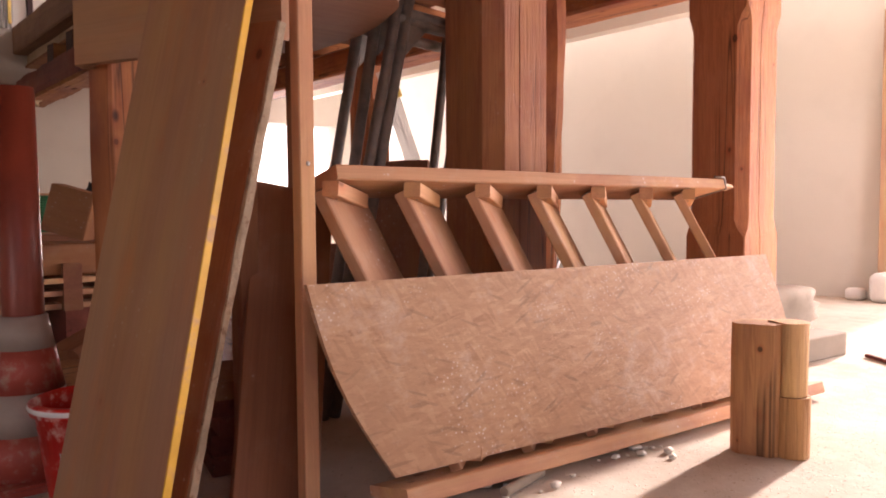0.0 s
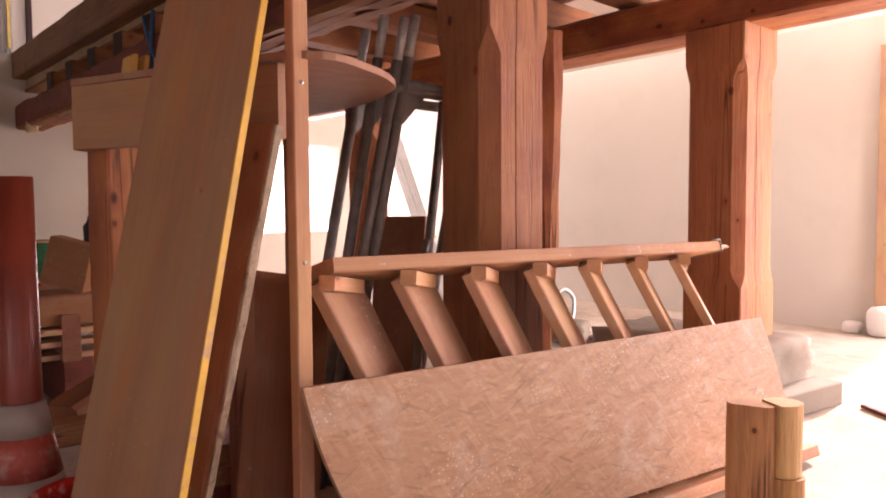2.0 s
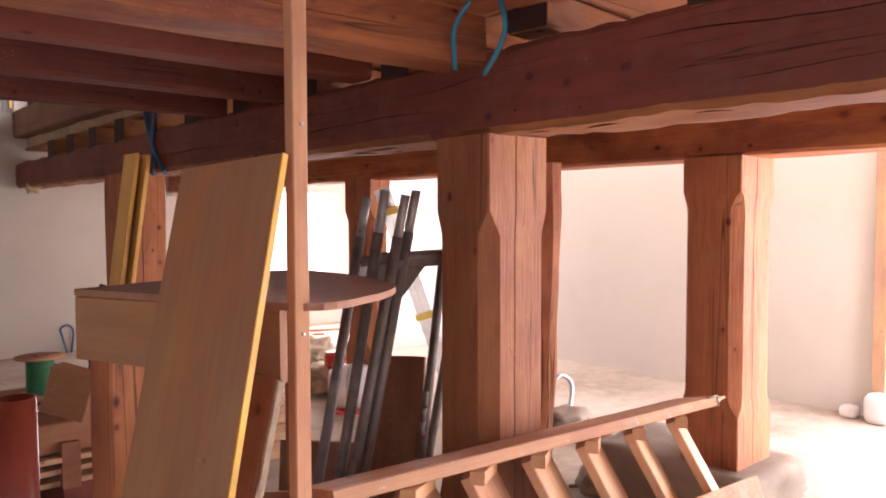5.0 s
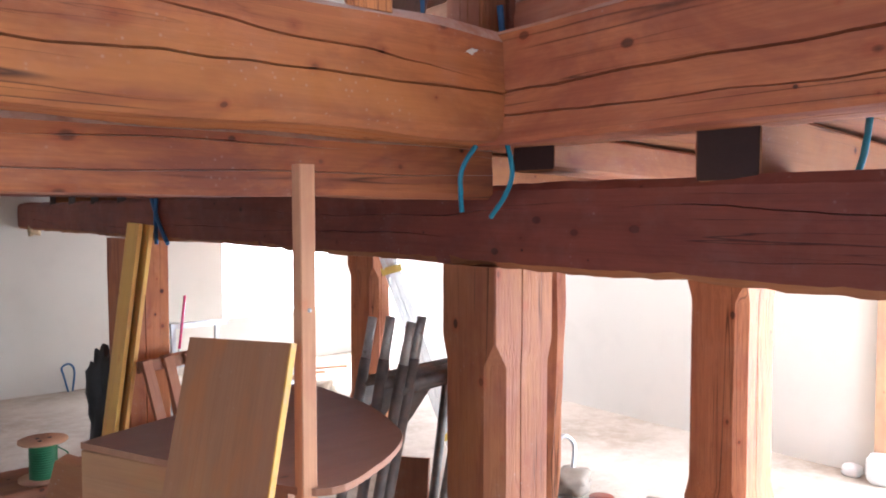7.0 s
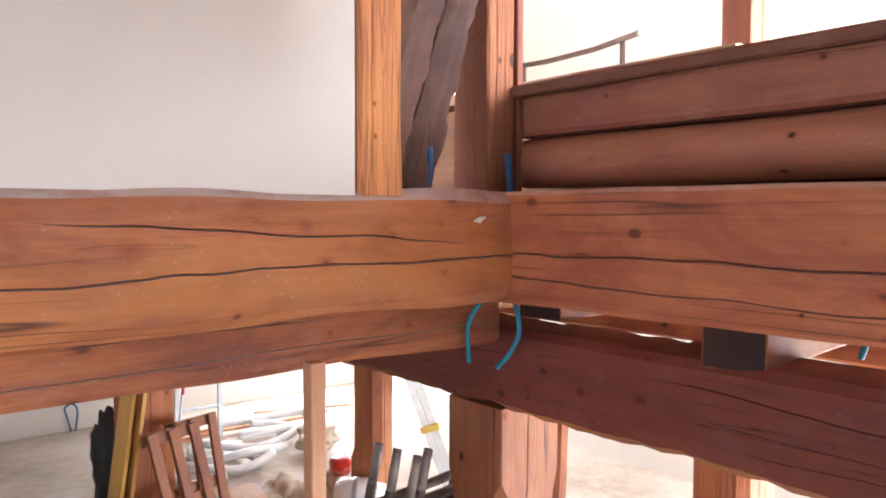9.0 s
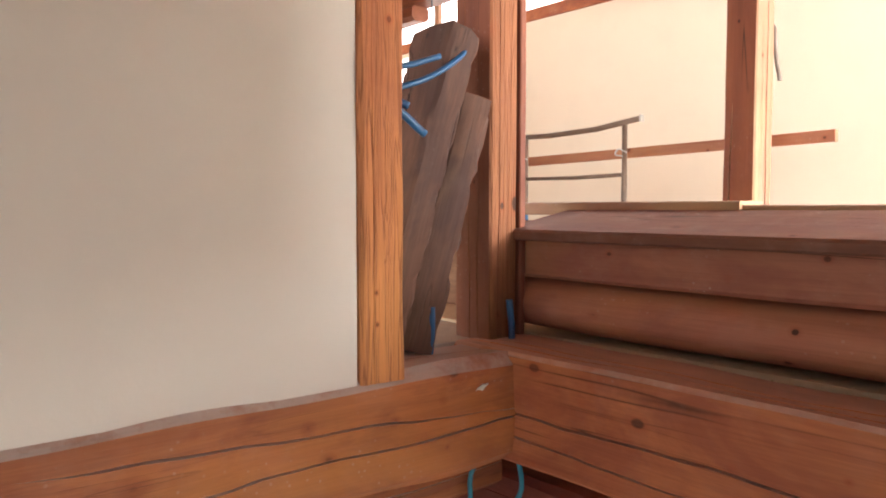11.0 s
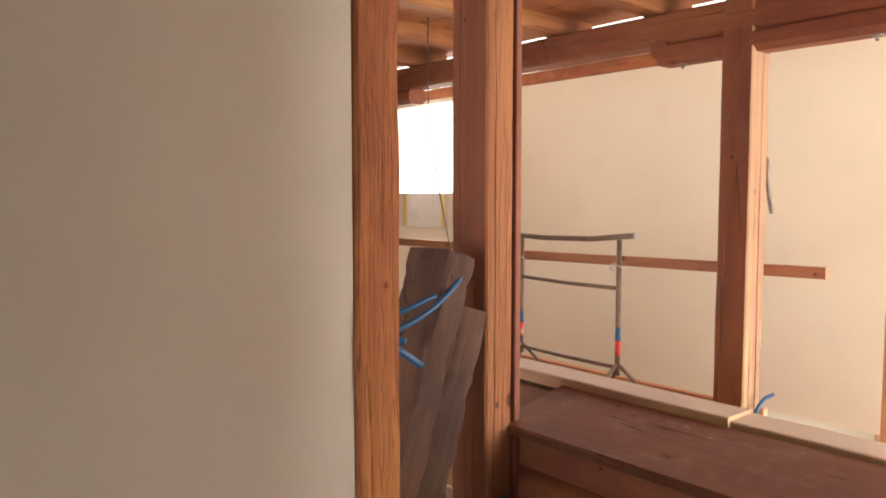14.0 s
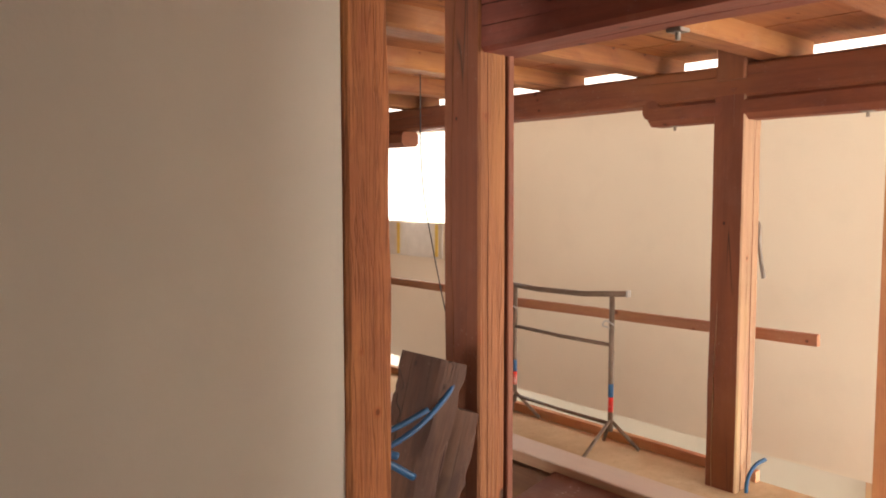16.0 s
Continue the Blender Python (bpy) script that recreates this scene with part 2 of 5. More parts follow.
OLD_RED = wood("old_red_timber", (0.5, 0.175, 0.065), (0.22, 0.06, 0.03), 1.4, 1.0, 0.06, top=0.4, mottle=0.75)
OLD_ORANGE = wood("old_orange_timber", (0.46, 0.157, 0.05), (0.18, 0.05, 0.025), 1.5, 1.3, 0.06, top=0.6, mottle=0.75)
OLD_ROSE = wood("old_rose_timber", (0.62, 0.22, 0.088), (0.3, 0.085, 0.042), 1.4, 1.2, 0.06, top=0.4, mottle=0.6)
OLD_DARK = wood("old_dark_timber", (0.235, 0.056, 0.037), (0.125, 0.029, 0.02), 0.9, 1.0, 0.06)
OLD_BROWN = wood("old_brown_timber", (0.3, 0.155, 0.085), (0.17, 0.08, 0.043), 1.2, 0.8, 0.08)
DULL_RED = wood("dull_red_timber", (0.46, 0.185, 0.112), (0.28, 0.1, 0.06), 0.8, 0.5, 0.1)
CAP_WOOD = wood("worn_cap_board", (0.25, 0.105, 0.066), (0.17, 0.066, 0.042), 0.6, 0.3, 0.12)
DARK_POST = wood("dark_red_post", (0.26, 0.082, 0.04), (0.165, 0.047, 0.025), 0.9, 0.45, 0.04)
JOIST_WOOD = wood("orange_joist", (0.38, 0.15, 0.056), (0.2, 0.064, 0.026), 1.2, 1.0, 0.05, mottle=0.75)
CEILING_BOARD = wood("ceiling_board", (0.4, 0.15, 0.062), (0.2, 0.062, 0.028), 0.8, 1.0, 0.04, mottle=0.7)
POST_WOOD = wood("planed_old_post", (0.5, 0.2, 0.085), (0.3, 0.098, 0.044), 1.3, 0.5, 0.05, lines=0.4)
ROUGH_POST = wood("rough_sawn_post", (0.74, 0.29, 0.115), (0.36, 0.115, 0.045), 1.0, 0.5, 0.0, 0.8, 1.0, 0.6, 0.0, 0.75)
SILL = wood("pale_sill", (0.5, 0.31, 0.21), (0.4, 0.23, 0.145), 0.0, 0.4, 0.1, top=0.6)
PINE = wood("new_pine", (0.66, 0.36, 0.2), (0.5, 0.24, 0.12), 0.0, 0.5, 0.06)
STAIR_WOOD = wood("dusty_pine", (0.6, 0.335, 0.19), (0.43, 0.205, 0.11), 0.0, 0.5, 0.3)
BOARD = wood("shuttering_board", (0.43, 0.205, 0.1), (0.32, 0.145, 0.07), 0.0, 0.4, 0.04, weather=0.24, mottle=0.35, blotch=(0.46, 0.17, 0.05))
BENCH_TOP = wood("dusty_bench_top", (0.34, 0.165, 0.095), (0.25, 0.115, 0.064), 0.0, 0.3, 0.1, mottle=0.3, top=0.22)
RAIL_WOOD = wood("guard_rail_pine", (0.44, 0.205, 0.12), (0.33, 0.14, 0.08), 0.0, 0.5, 0.06)
BROWN_BOARD = wood("brown_board", (0.32, 0.125, 0.06), (0.21, 0.075, 0.035), 0.5, 0.5, 0.1)
WEATHERED = wood("weathered_timber", (0.15, 0.068, 0.042), (0.045, 0.02, 0.014), 1.2, 0.5, 0.02, 0.85, 0.5, 0.7, 0.08, 0.0, mottle=0.7)
HEWN_ORANGE = wood("hewn_orange_underside", (0.38, 0.14, 0.05), (0.17, 0.055, 0.024), 1.4, 0.6, 0.0, 0.8, 0.8, 0.9)
# south faces of two upper posts, rustier and paler than their other sides
RUST_FACE = wood("rust_post_face", (0.36, 0.135, 0.055), (0.22, 0.075, 0.032), 1.0, 0.4, 0.0, 0.8, 1.0, 0.6, 0.0, 0.6)
PALE_FACE = wood("pale_post_face", (0.5, 0.31, 0.2), (0.4, 0.22, 0.13), 0.8, 0.4, 0.0, 0.8, 1.0, 0.6, 0.0, 0.4)
# joist ends with their shade put into the colour; also the dark jamb
SHADED_END_DARK_JAMB = wood("shaded_end_dark_jamb", (0.045, 0.016, 0.014), (0.025, 0.01, 0.009), 0.0, 0.0, 0.0)
YELLOW_EDGE = plain("yellow_edge_paint", (0.72, 0.4, 0.02), 0.5, 0, 0.3, 8, 0.2, (0.45, 0.25, 0.1))
YELLOW_BOARD = wood("yellow_glazed_board", (0.8, 0.44, 0.1), (0.62, 0.3, 0.06), 0.0, 0.6, 0.1, 0.5)
WORN_EDGE = plain("worn_white_edge", (0.4, 0.3, 0.21), 0.85, 0, 0.5, 14, 0.7, (0.17, 0.085, 0.05))
LOG_WOOD = wood("split_log", (0.54, 0.28, 0.12), (0.34, 0.15, 0.058), 2.4, 1.1, 0.0, 0.7, 1.0, 0.5, 0.0, 0.4)
PALE_SPLIT = wood("pale_split_wood", (0.74, 0.46, 0.22), (0.56, 0.3, 0.13), 0.6, 0.6, 0.0, 0.7, 1.0, 0.5, 0.0, 0.3)
OSB = osb_material()
WALL = plaster("white_plaster", (0.7, 0.665, 0.6))
CREAM = plaster("cream_plaster", (0.78, 0.71, 0.6))
PARTITION = plaster("smooth_plaster", (0.77, 0.7, 0.625), 0.75)
FLOOR = floor_material()
UPPER_FLOOR = floor_material("sandy_screed", (1.15, 1.0, 0.78))
STEEL = plain("dark_scaffold_steel", (0.25, 0.215, 0.19), 0.5, 0.2, 0.45, 14, 0.2, (0.24, 0.175, 0.14))
TRESTLE_STEEL = plain("brown_painted_steel", (0.18, 0.125, 0.095), 0.55, 0.1, 0.3, 14, 0.15)
WORN_STEEL = plain("worn_bright_steel", (0.5, 0.48, 0.45), 0.42, 0.35, 0.3, 14, 0.15, (0.2, 0.16, 0.13))
ZINC = plain("galvanised_steel", (0.55, 0.56, 0.57), 0.45, 0.8, 0.2, 9)
STONE = plain("dusty_stone", (0.3, 0.25, 0.2), 0.95, 0, 0.22, 7, 0.12, (0.24, 0.19, 0.15))
BLUE = plain("blue_conduit", (0.02, 0.22, 0.34), 0.45, 0, 0.15, 10, 0.05)
DEEP_BLUE = plain("deep_blue_conduit", (0.02, 0.1, 0.24), 0.45, 0, 0.15, 10, 0.05)
RED = plain("red_plastic", (0.62, 0.02, 0.012), 0.35, 0, 0.25, 9, 0.1, (0.7, 0.5, 0.45))
CONE_RED = plain("faded_red_rubber", (0.42, 0.075, 0.05), 0.6, 0, 0.25, 8, 0.1, (0.4, 0.26, 0.2))
CONE_WHITE = plain("dusty_white_rubber", (0.4, 0.32, 0.27), 0.6, 0, 0.2, 8, 0.1)
PIPE_BROWN = plain("red_brown_pipe", (0.24, 0.04, 0.02), 0.4, 0, 0.2, 9, 0.1)
GREEN = plain("green_cable", (0.02, 0.13, 0.045), 0.5, 0, 0.2, 20, 0.4)
BLACK = plain("black_plastic", (0.02, 0.02, 0.022), 0.5, 0, 0.3, 9, 0.3)
WHITE = plain("white_plastic", (0.75, 0.74, 0.72), 0.5, 0, 0.12, 8, 0.1)
FOAM = plain("expanded_foam", (0.62, 0.48, 0.3), 0.85, 0, 0.3, 20, 0.8)
TAPE = plain("yellow_tape", (0.7, 0.5, 0.1), 0.5, 0, 0.2, 8, 0.1)
PINK = plain("pink_handle", (0.75, 0.05, 0.2), 0.4, 0, 0.1, 8, 0.05)
GLOW = Nodes("bright_overcast_sky", 1.0)
GLOW.bsdf.inputs["Emission Color"].default_value, GLOW.bsdf.inputs["Emission Strength"].default_value = (1.0, 0.98, 0.95, 1.0), 1.3
GLOW = GLOW.done((0.8, 0.8, 0.8))
PAPER = plain("grey_paper_label", (0.6, 0.58, 0.55), 0.7, 0, 0.1, 9, 0.05)
GREY_MESH = plain("grey_plastic_mesh", (0.55, 0.54, 0.52), 0.6, 0, 0.15, 8, 0.1)
BAG = plain("dusty_cement_bag", (0.6, 0.5, 0.38), 0.85, 0, 0.3, 10, 0.5, (0.45, 0.32, 0.2))

# ---- building blocks ----


def part(name, bm, material, parent=None, label=""):
    """Links a bmesh as one mesh object, under its thing if it has one."""
    mesh = bpy.data.meshes.new(name)
    bm.to_mesh(mesh)
    bm.free()
    mesh.materials.append(material)
    ob = new(name, mesh)
    if parent:
        ob.parent = parent
    return tagged(ob, label)


def thing(name, label, category, at=(0, 0, 0), group="", kind=""):
    ob = new(name)
    ob.empty_display_size = 0.1
    ob.matrix_world = at if isinstance(at, Matrix) else Matrix.Translation(at)
    return tagged(ob, label, category, group, kind)


def along(p0, p1, up=(0, 0, 1)):
    """The pose whose x axis runs from p0 towards p1, with z nearest to up."""
    p0, p1 = Vector(p0), Vector(p1)
    x = (p1 - p0).normalized()
    y = Vector(up).cross(x).normalized()
    z = x.cross(y)
    return Matrix(((x.x, y.x, z.x, p0.x), (x.y, y.y, z.y, p0.y), (x.z, y.z, z.z, p0.z), (0, 0, 0, 1)))


def timber(length, w, h, chamfer=0.012, wave=0.006, step=0.1, seed=0.0, bow=0.0, chunk=0.0, cracks=0.0, gape=0.0025, rag=0.0, rows_at=(0.3, 0.68), drift=0.24, spread=0.05, slopes=(0.0, 0.0), about=0.0):
    """A hewn timber along x, centred on y and z, with soft arrises, uneven faces and carved drying cracks."""
    bm = bmesh.new()
    count = max(2, int(length / step) + 1)
    rings = []
    sharp = set()
    for k in range(count + 1):
        x = length * k / count
        a, b, c = w / 2, h / 2, chamfer
        ring = []
        corners = [((a, -b + c), (a, b - c)), ((a - c, b), (-a + c, b)), ((-a, b - c), (-a, -b + c)), ((-a + c, -b), (a - c, -b))]
        for side, ((y0, z0), (y1, z1)) in enumerate(corners):
            inward = (-1, 0) if side == 0 else (0, -1) if side == 1 else (1, 0) if side == 2 else (0, 1)
            span = math.hypot(y1 - y0, z1 - z0)
            rows = [(0.0, 0.0)]
            if cracks:
                for n in (0, 1):
                    v = Vector((x * 0.6 + seed * 3.7, side * 9.1 + n * 4.3, seed))
                    mid = rows_at[n] + max(-0.2, min(0.2, slopes[n] * (x - about))) + drift * noise.noise(v) + 0.05 * noise.noise(v * 5) + 0.018 * noise.noise(v * 17)
                    open_ = max(0.0, min(1.0, 3 * (noise.noise(Vector((x * 1.1 - seed, n * 7.7 + side * 2.9, 3.3))) + spread)))
                    g = (gape * (0.1 + open_)) / span
                    rows += [(mid - g, 0.0), (mid, cracks * open_), (mid + g, 0.0)]
            else:
                rows += [(0.5, 0.0)]
            rows += [(1.0, 0.0)]
            for m, (f, deep) in enumerate(rows):
                y, z = y0 + (y1 - y0) * f, z0 + (z1 - z0) * f
                d = wave * noise.noise(Vector((x * 2.3 + seed * 7.1, y * 5 + seed, z * 5 - seed)))
                if chunk and (side == 3 or m in (0, len(rows) - 1)) and z < 0.3 * h:
                    d -= chunk * max(0.0, noise.noise(Vector((x * 5 + seed, side * 3.1 + m, seed))) - 0.12)
                if rag and m in (0, len(rows) - 1):
                    d -= rag * max(0.0, noise.noise(Vector((x * 13 + seed, side * 3.1, z * 9))) + 0.15)
                r = math.hypot(y, z) or 1
                y, z = y * (1 + d / r) + inward[0] * deep, z * (1 + d / r) + inward[1] * deep
                if k == 0 and (deep or m in (0, len(rows) - 1) or cracks):
                    sharp.add(len(ring))
                ring.append(bm.verts.new((x, y, z + bow * math.sin(math.pi * k / count))))
        rings.append(ring)
    m = len(rings[0])
    for p, q in zip(rings, rings[1:]):
        for j in range(m):
            f = bm.faces.new((p[j], p[(j + 1) % m], q[(j + 1) % m], q[j]))
            f.smooth = True
        for j in sharp:
            bm.edges.get((p[j], q[j])).smooth = False
    for ring, flip in ((rings[0], True), (rings[-1], False)):
        f = bm.faces.new(ring[::-1] if flip else ring)
        for e in f.edges:
            e.smooth = False
    bmesh.ops.recalc_face_normals(bm, faces=bm.faces)
    return bm


def round_log(length, r, seed):
    """A peeled log along x with soft swellings, closed at its ends."""
    bm = tube([(length * k / 70, 0, 0) for k in range(71)], r, 26)
    for v in bm.verts:
        p = Vector((v.co.x * 0.9 + seed, v.co.y * 7, v.co.z * 7))
        k = 1 + 0.09 * noise.noise(p) + 0.03 * noise.noise(p * 3.1)
        v.co.y, v.co.z = v.co.y * k * 1.12, v.co.z * k * 0.93
    return bm


def faced(ob, material, chosen):
    """Gives the faces that chosen(normal, centre) picks a second material."""
    ob.data.materials.append(material)
    for f in ob.data.polygons:
        if chosen(f.normal, f.center):
            f.material_index = 1
    return ob


def beam(name, p0, p1, w, h, material, label, category="beam", kind="structure", group="", up=(0, 0, 1), **shape):
    """One timber from p0 to p1 (the middle of its ends)."""
    length = (Vector(p1) - Vector(p0)).length
    ob = part(name, timber(length, w, h, seed=sum(p0) * 1.7, **shape), material)
    ob.matrix_world = along(p0, p1, up)
    return tagged(ob, label, category, group, kind)


def timber_part(name, parent, p0, p1, w, h, material, label="", up=(0, 0, 1), **shape):
    length = (Vector(p1) - Vector(p0)).length
    ob = part(name, timber(length, w, h, seed=sum(p0) * 1.7, **shape), material, parent, label)
    ob.matrix_local = along(p0, p1, up)
    return ob


def slab(x0, x1, y0, y1, z0, z1, bevel=0.0):
    bm = bmesh.new()
    bmesh.ops.create_cube(bm, size=1.0)
    for v in bm.verts:
        v.co = ((x0, x1)[v.co.x > 0], (y0, y1)[v.co.y > 0], (z0, z1)[v.co.z > 0])
    if bevel:
        bmesh.ops.bevel(bm, geom=bm.edges[:], offset=bevel, segments=2, affect="EDGES", clamp_overlap=True)
    return bm


def lathe(profile, n=28, bm=None, cap=True):
    """A turned shape about z from (radius, height) pairs."""
    bm = bm or bmesh.new()
    rings = [[bm.verts.new((r * math.cos(2 * math.pi * k / n), r * math.sin(2 * math.pi * k / n), z)) for k in range(n)] for r, z in profile]
    for p, q in zip(rings, rings[1:]):
        for k in range(n):
            f = bm.faces.new((p[k], p[(k + 1) % n], q[(k + 1) % n], q[k]))
            f.smooth = True
    if cap:
        bm.faces.new(rings[0][::-1]), bm.faces.new(rings[-1])
    return bm


def tube(points, r, n=10, bm=None):
    """A round bar or hose along a list of points, closed at its ends."""
    bm = bm or bmesh.new()
    pts = [Vector(p) for p in points]
    rings, side = [], None
    for k, p in enumerate(pts):
        d = (pts[min(k + 1, len(pts) - 1)] - pts[max(k - 1, 0)]).normalized()
        side = (side or d.orthogonal()) - d * (side or d.orthogonal()).dot(d)
        side.normalize()
        other = d.cross(side)
        rings.append([bm.verts.new(p + r * (math.cos(2 * math.pi * j / n) * side + math.sin(2 * math.pi * j / n) * other)) for j in range(n)])
    for p, q in zip(rings, rings[1:]):
        for j in range(n):
            f = bm.faces.new((p[j], p[(j + 1) % n], q[(j + 1) % n], q[j]))
            f.smooth = True
    bm.faces.new(rings[0][::-1]), bm.faces.new(rings[-1])
    return bm


def bend(points, steps=8):
    """A smooth line through a few points (Catmull-Rom)."""
    p = [Vector(q) for q in points]
    p = [2 * p[0] - p[1], *p, 2 * p[-1] - p[-2]]
    out = []
    for k in range(1, len(p) - 2):
        for j in range(steps):
            t = j / steps
            a, b, c, d = p[k - 1 : k + 3]
            out.append(0.5 * (2 * b + (c - a) * t + (2 * a - 5 * b + 4 * c - d) * t * t + (3 * b - a - 3 * c + d) * t ** 3))
    return out + [p[-2]]


def rock(size, seed, rough=0.25, cuts=3, square=0.65):
    bm = bmesh.new()
    bmesh.ops.create_icosphere(bm, subdivisions=cuts, radius=0.5)
    for v in bm.verts:
        q = v.co.normalized()
        box = q / max(abs(q.x), abs(q.y), abs(q.z)) * 0.5
        p = q * 0.5 * (1 - square) + box * square
        p *= 1 + rough * noise.noise(q * 1.7 + Vector((seed, seed, 0))) + rough * 0.35 * noise.noise(q * 6 + Vector((seed, 0, 0)))
        v.co = Vector((p.x * size[0], p.y * size[1], p.z * size[2]))
    low = min(v.co.z for v in bm.verts)
    for v in bm.verts:
        v.co.z -= low
    for f in bm.faces:
        f.smooth = True
    return bm


# ---- the building: floor, walls, ceilings ----


def structure(name, bm, material, label, category):
    return tagged(part(name, bm, material), label, category, "", "structure")


def wall_along(name, axis, at, thick, lo, hi, z0, z1, holes, material, label):
    """A wall with thickness and openings (a0, a1, z0, z1) that go right through."""
    bm = bmesh.new()
    us = sorted({lo, hi, *(h[0] for h in holes), *(h[1] for h in holes)})
    zs = sorted({z0, z1, *(h[2] for h in holes), *(h[3] for h in holes)})
    solid = {}
    for i, (u0, u1) in enumerate(zip(us, us[1:])):
        for j, (w0, w1) in enumerate(zip(zs, zs[1:])):
            solid[i, j] = not any(h[0] <= u0 and u1 <= h[1] and h[2] <= w0 and w1 <= h[3] for h in holes)
    place = (lambda u, d, z: (at + d, u, z)) if axis == "x" else (lambda u, d, z: (u, at + d, z))
    for (i, j), full in solid.items():
        if not full:
            continue
        u0, u1, w0, w1 = us[i], us[i + 1], zs[j], zs[j + 1]
        c = {(a, d, b): place((u0, u1)[a], (0, thick)[d], (w0, w1)[b]) for a in (0, 1) for d in (0, 1) for b in (0, 1)}
        quads = [[(0, 0, 0), (1, 0, 0), (1, 0, 1), (0, 0, 1)], [(0, 1, 0), (0, 1, 1), (1, 1, 1), (1, 1, 0)]]
        if not solid.get((i - 1, j)):
            quads.append([(0, 0, 0), (0, 0, 1), (0, 1, 1), (0, 1, 0)])
        if not solid.get((i + 1, j)):
            quads.append([(1, 0, 0), (1, 1, 0), (1, 1, 1), (1, 0, 1)])
        if not solid.get((i, j - 1)):
            quads.append([(0, 0, 0), (0, 1, 0), (1, 1, 0), (1, 0, 0)])
        if not solid.get((i, j + 1)):
            quads.append([(0, 0, 1), (1, 0, 1), (1, 1, 1), (0, 1, 1)])
        for q in quads:
            bm.faces.new([bm.verts.new(c[k]) for k in q])
    bmesh.ops.remove_doubles(bm, verts=bm.verts, dist=1e-5)
    bmesh.ops.recalc_face_normals(bm, faces=bm.faces)
    return structure(name, bm, material, label, "wall")


bm = bmesh.new()
bmesh.ops.create_grid(bm, x_segments=70, y_segments=80, size=0.5)
for v in bm.verts:
    x, y = 1.3 + v.co.x * 11.2, 3.1 + v.co.y * 14.0
    v.co = (x, y, 0.006 * noise.noise(Vector((x * 1.5, y * 1.5, 0))) + 0.003 * noise.noise(Vector((x * 6, y * 6, 0))))
for f in bm.faces:
    f.smooth = True
structure("floor", bm, FLOOR, "dusty pale screed floor with crumbs and chips", "floor")

wall_along("wall_east", "x", 6.6, 0.35, -3.8, 10.2, -0.1, 5.6, [(-2.4, 2.05, 0.0, 2.3)], WALL, "white plastered wall of the lower storey, dusty at its foot")
wall_along("wall_north", "y", 9.9, 0.35, -4.2, 6.9, -0.1, 5.6, [(4.35, 6.25, 0.7, 2.0)], WALL, "white plastered end wall with a bright window")
# both west openings are added, for the landing and west fill lamps
wall_along("wall_west", "x", -4.4, 0.3, -3.8, 10.2, -0.1, 5.6, [(-1.7, 0.5, 0.8, 2.2), (2.0, 4.2, 3.0, 4.8)], WALL, "white plastered outer wall")
# south wall is out of view; its openings are added for the lamps
wall_along("wall_south", "y", -3.8, 0.3, -4.2, 6.9, -0.1, 5.6, [(3.6, 6.4, 0.0, 2.4), (2.1, 5.1, 3.2, 4.7), (-2.5, 0.1, 3.1, 4.7), (-1.6, 0.4, 0.5, 1.9)], WALL, "unseen white plastered wall with openings added for light")
wall_along("wall_upper", "x", 5.42, 0.14, -3.5, 9.9, 2.32, 4.985, [(6.2, 7.9, 3.942, 4.94)], CREAM, "cream plastered wall of the upper storey")
wall_along("wall_partition", "y", 1.742, 0.12, -4.1, 1.114, 2.70, 5.2, [], PARTITION, "smooth grey-white plastered partition standing on a beam")
# added out of view, so that the aisle lamp doesn't reach the partition
wall_along("wall_aisle", "x", 1.86, 0.1, -3.5, 0.42, 3.17, 4.76, [], WALL, "unseen white wall added to keep aisle light off the partition")
# added to stop the landing lamp from spilling into the lower hall
wall_along("wall_landing", "y", 4.3, 0.1, -4.1, 1.7, 2.72, 5.1, [], WALL, "hidden white wall added to keep landing light out of the hall")
structure("roof", slab(4.06, 6.95, -3.8, 10.2, 6.6, 6.7), JOIST_WOOD, "boarded roof over the open well", "roof")
wall_along("wall_roof", "x", 3.96, 0.1, -3.8, 10.2, 5.2, 6.7, [], WALL, "white plastered wall above the ceiling edge")
bm = bmesh.new()
for k in range(27):
    x0, lift = -4.1 + 0.3 * k, 0.006 * noise.noise(Vector((k * 1.7, 0.3, 0)))
    low = [bm.verts.new(p) for p in ((x0, -3.5, 5.025 + lift), (x0 + 0.294, -3.5, 5.025 + lift), (x0 + 0.294, 9.9, 5.025 + lift), (x0, 9.9, 5.025 + lift))]
    high = [bm.verts.new((v.co.x, v.co.y, 5.05)) for v in low]
    bm.faces.new(low[::-1])
    for i in range(4):
        bm.faces.new((low[i], low[(i + 1) % 4], high[(i + 1) % 4], high[i]))
top = [bm.verts.new(p) for p in ((-4.1, -3.5, 5.05), (4.0, -3.5, 5.05), (4.0, 9.9, 5.05), (-4.1, 9.9, 5.05))]
lid = [bm.verts.new((v.co.x, v.co.y, 5.2)) for v in top]
bm.faces.new(top[::-1]), bm.faces.new(lid)
for i in range(4):
    bm.faces.new((top[i], top[(i + 1) % 4], lid[(i + 1) % 4], lid[i]))
structure("ceiling", bm, CEILING_BOARD, "reddish-brown boarded ceiling of the upper storey", "ceiling")

# the bright sky outside the openings
for at in ((4.1, 6.5, 10.4, 10.42, 0.3, 2.4), (6.0, 6.02, -3.4, 9.8, 3.4, 6.55)):
    tagged(part("backdrop", slab(*at), GLOW), "bright overcast sky outside an opening", "sky", "", "structure")

# ---- lower storey: posts and beams ----


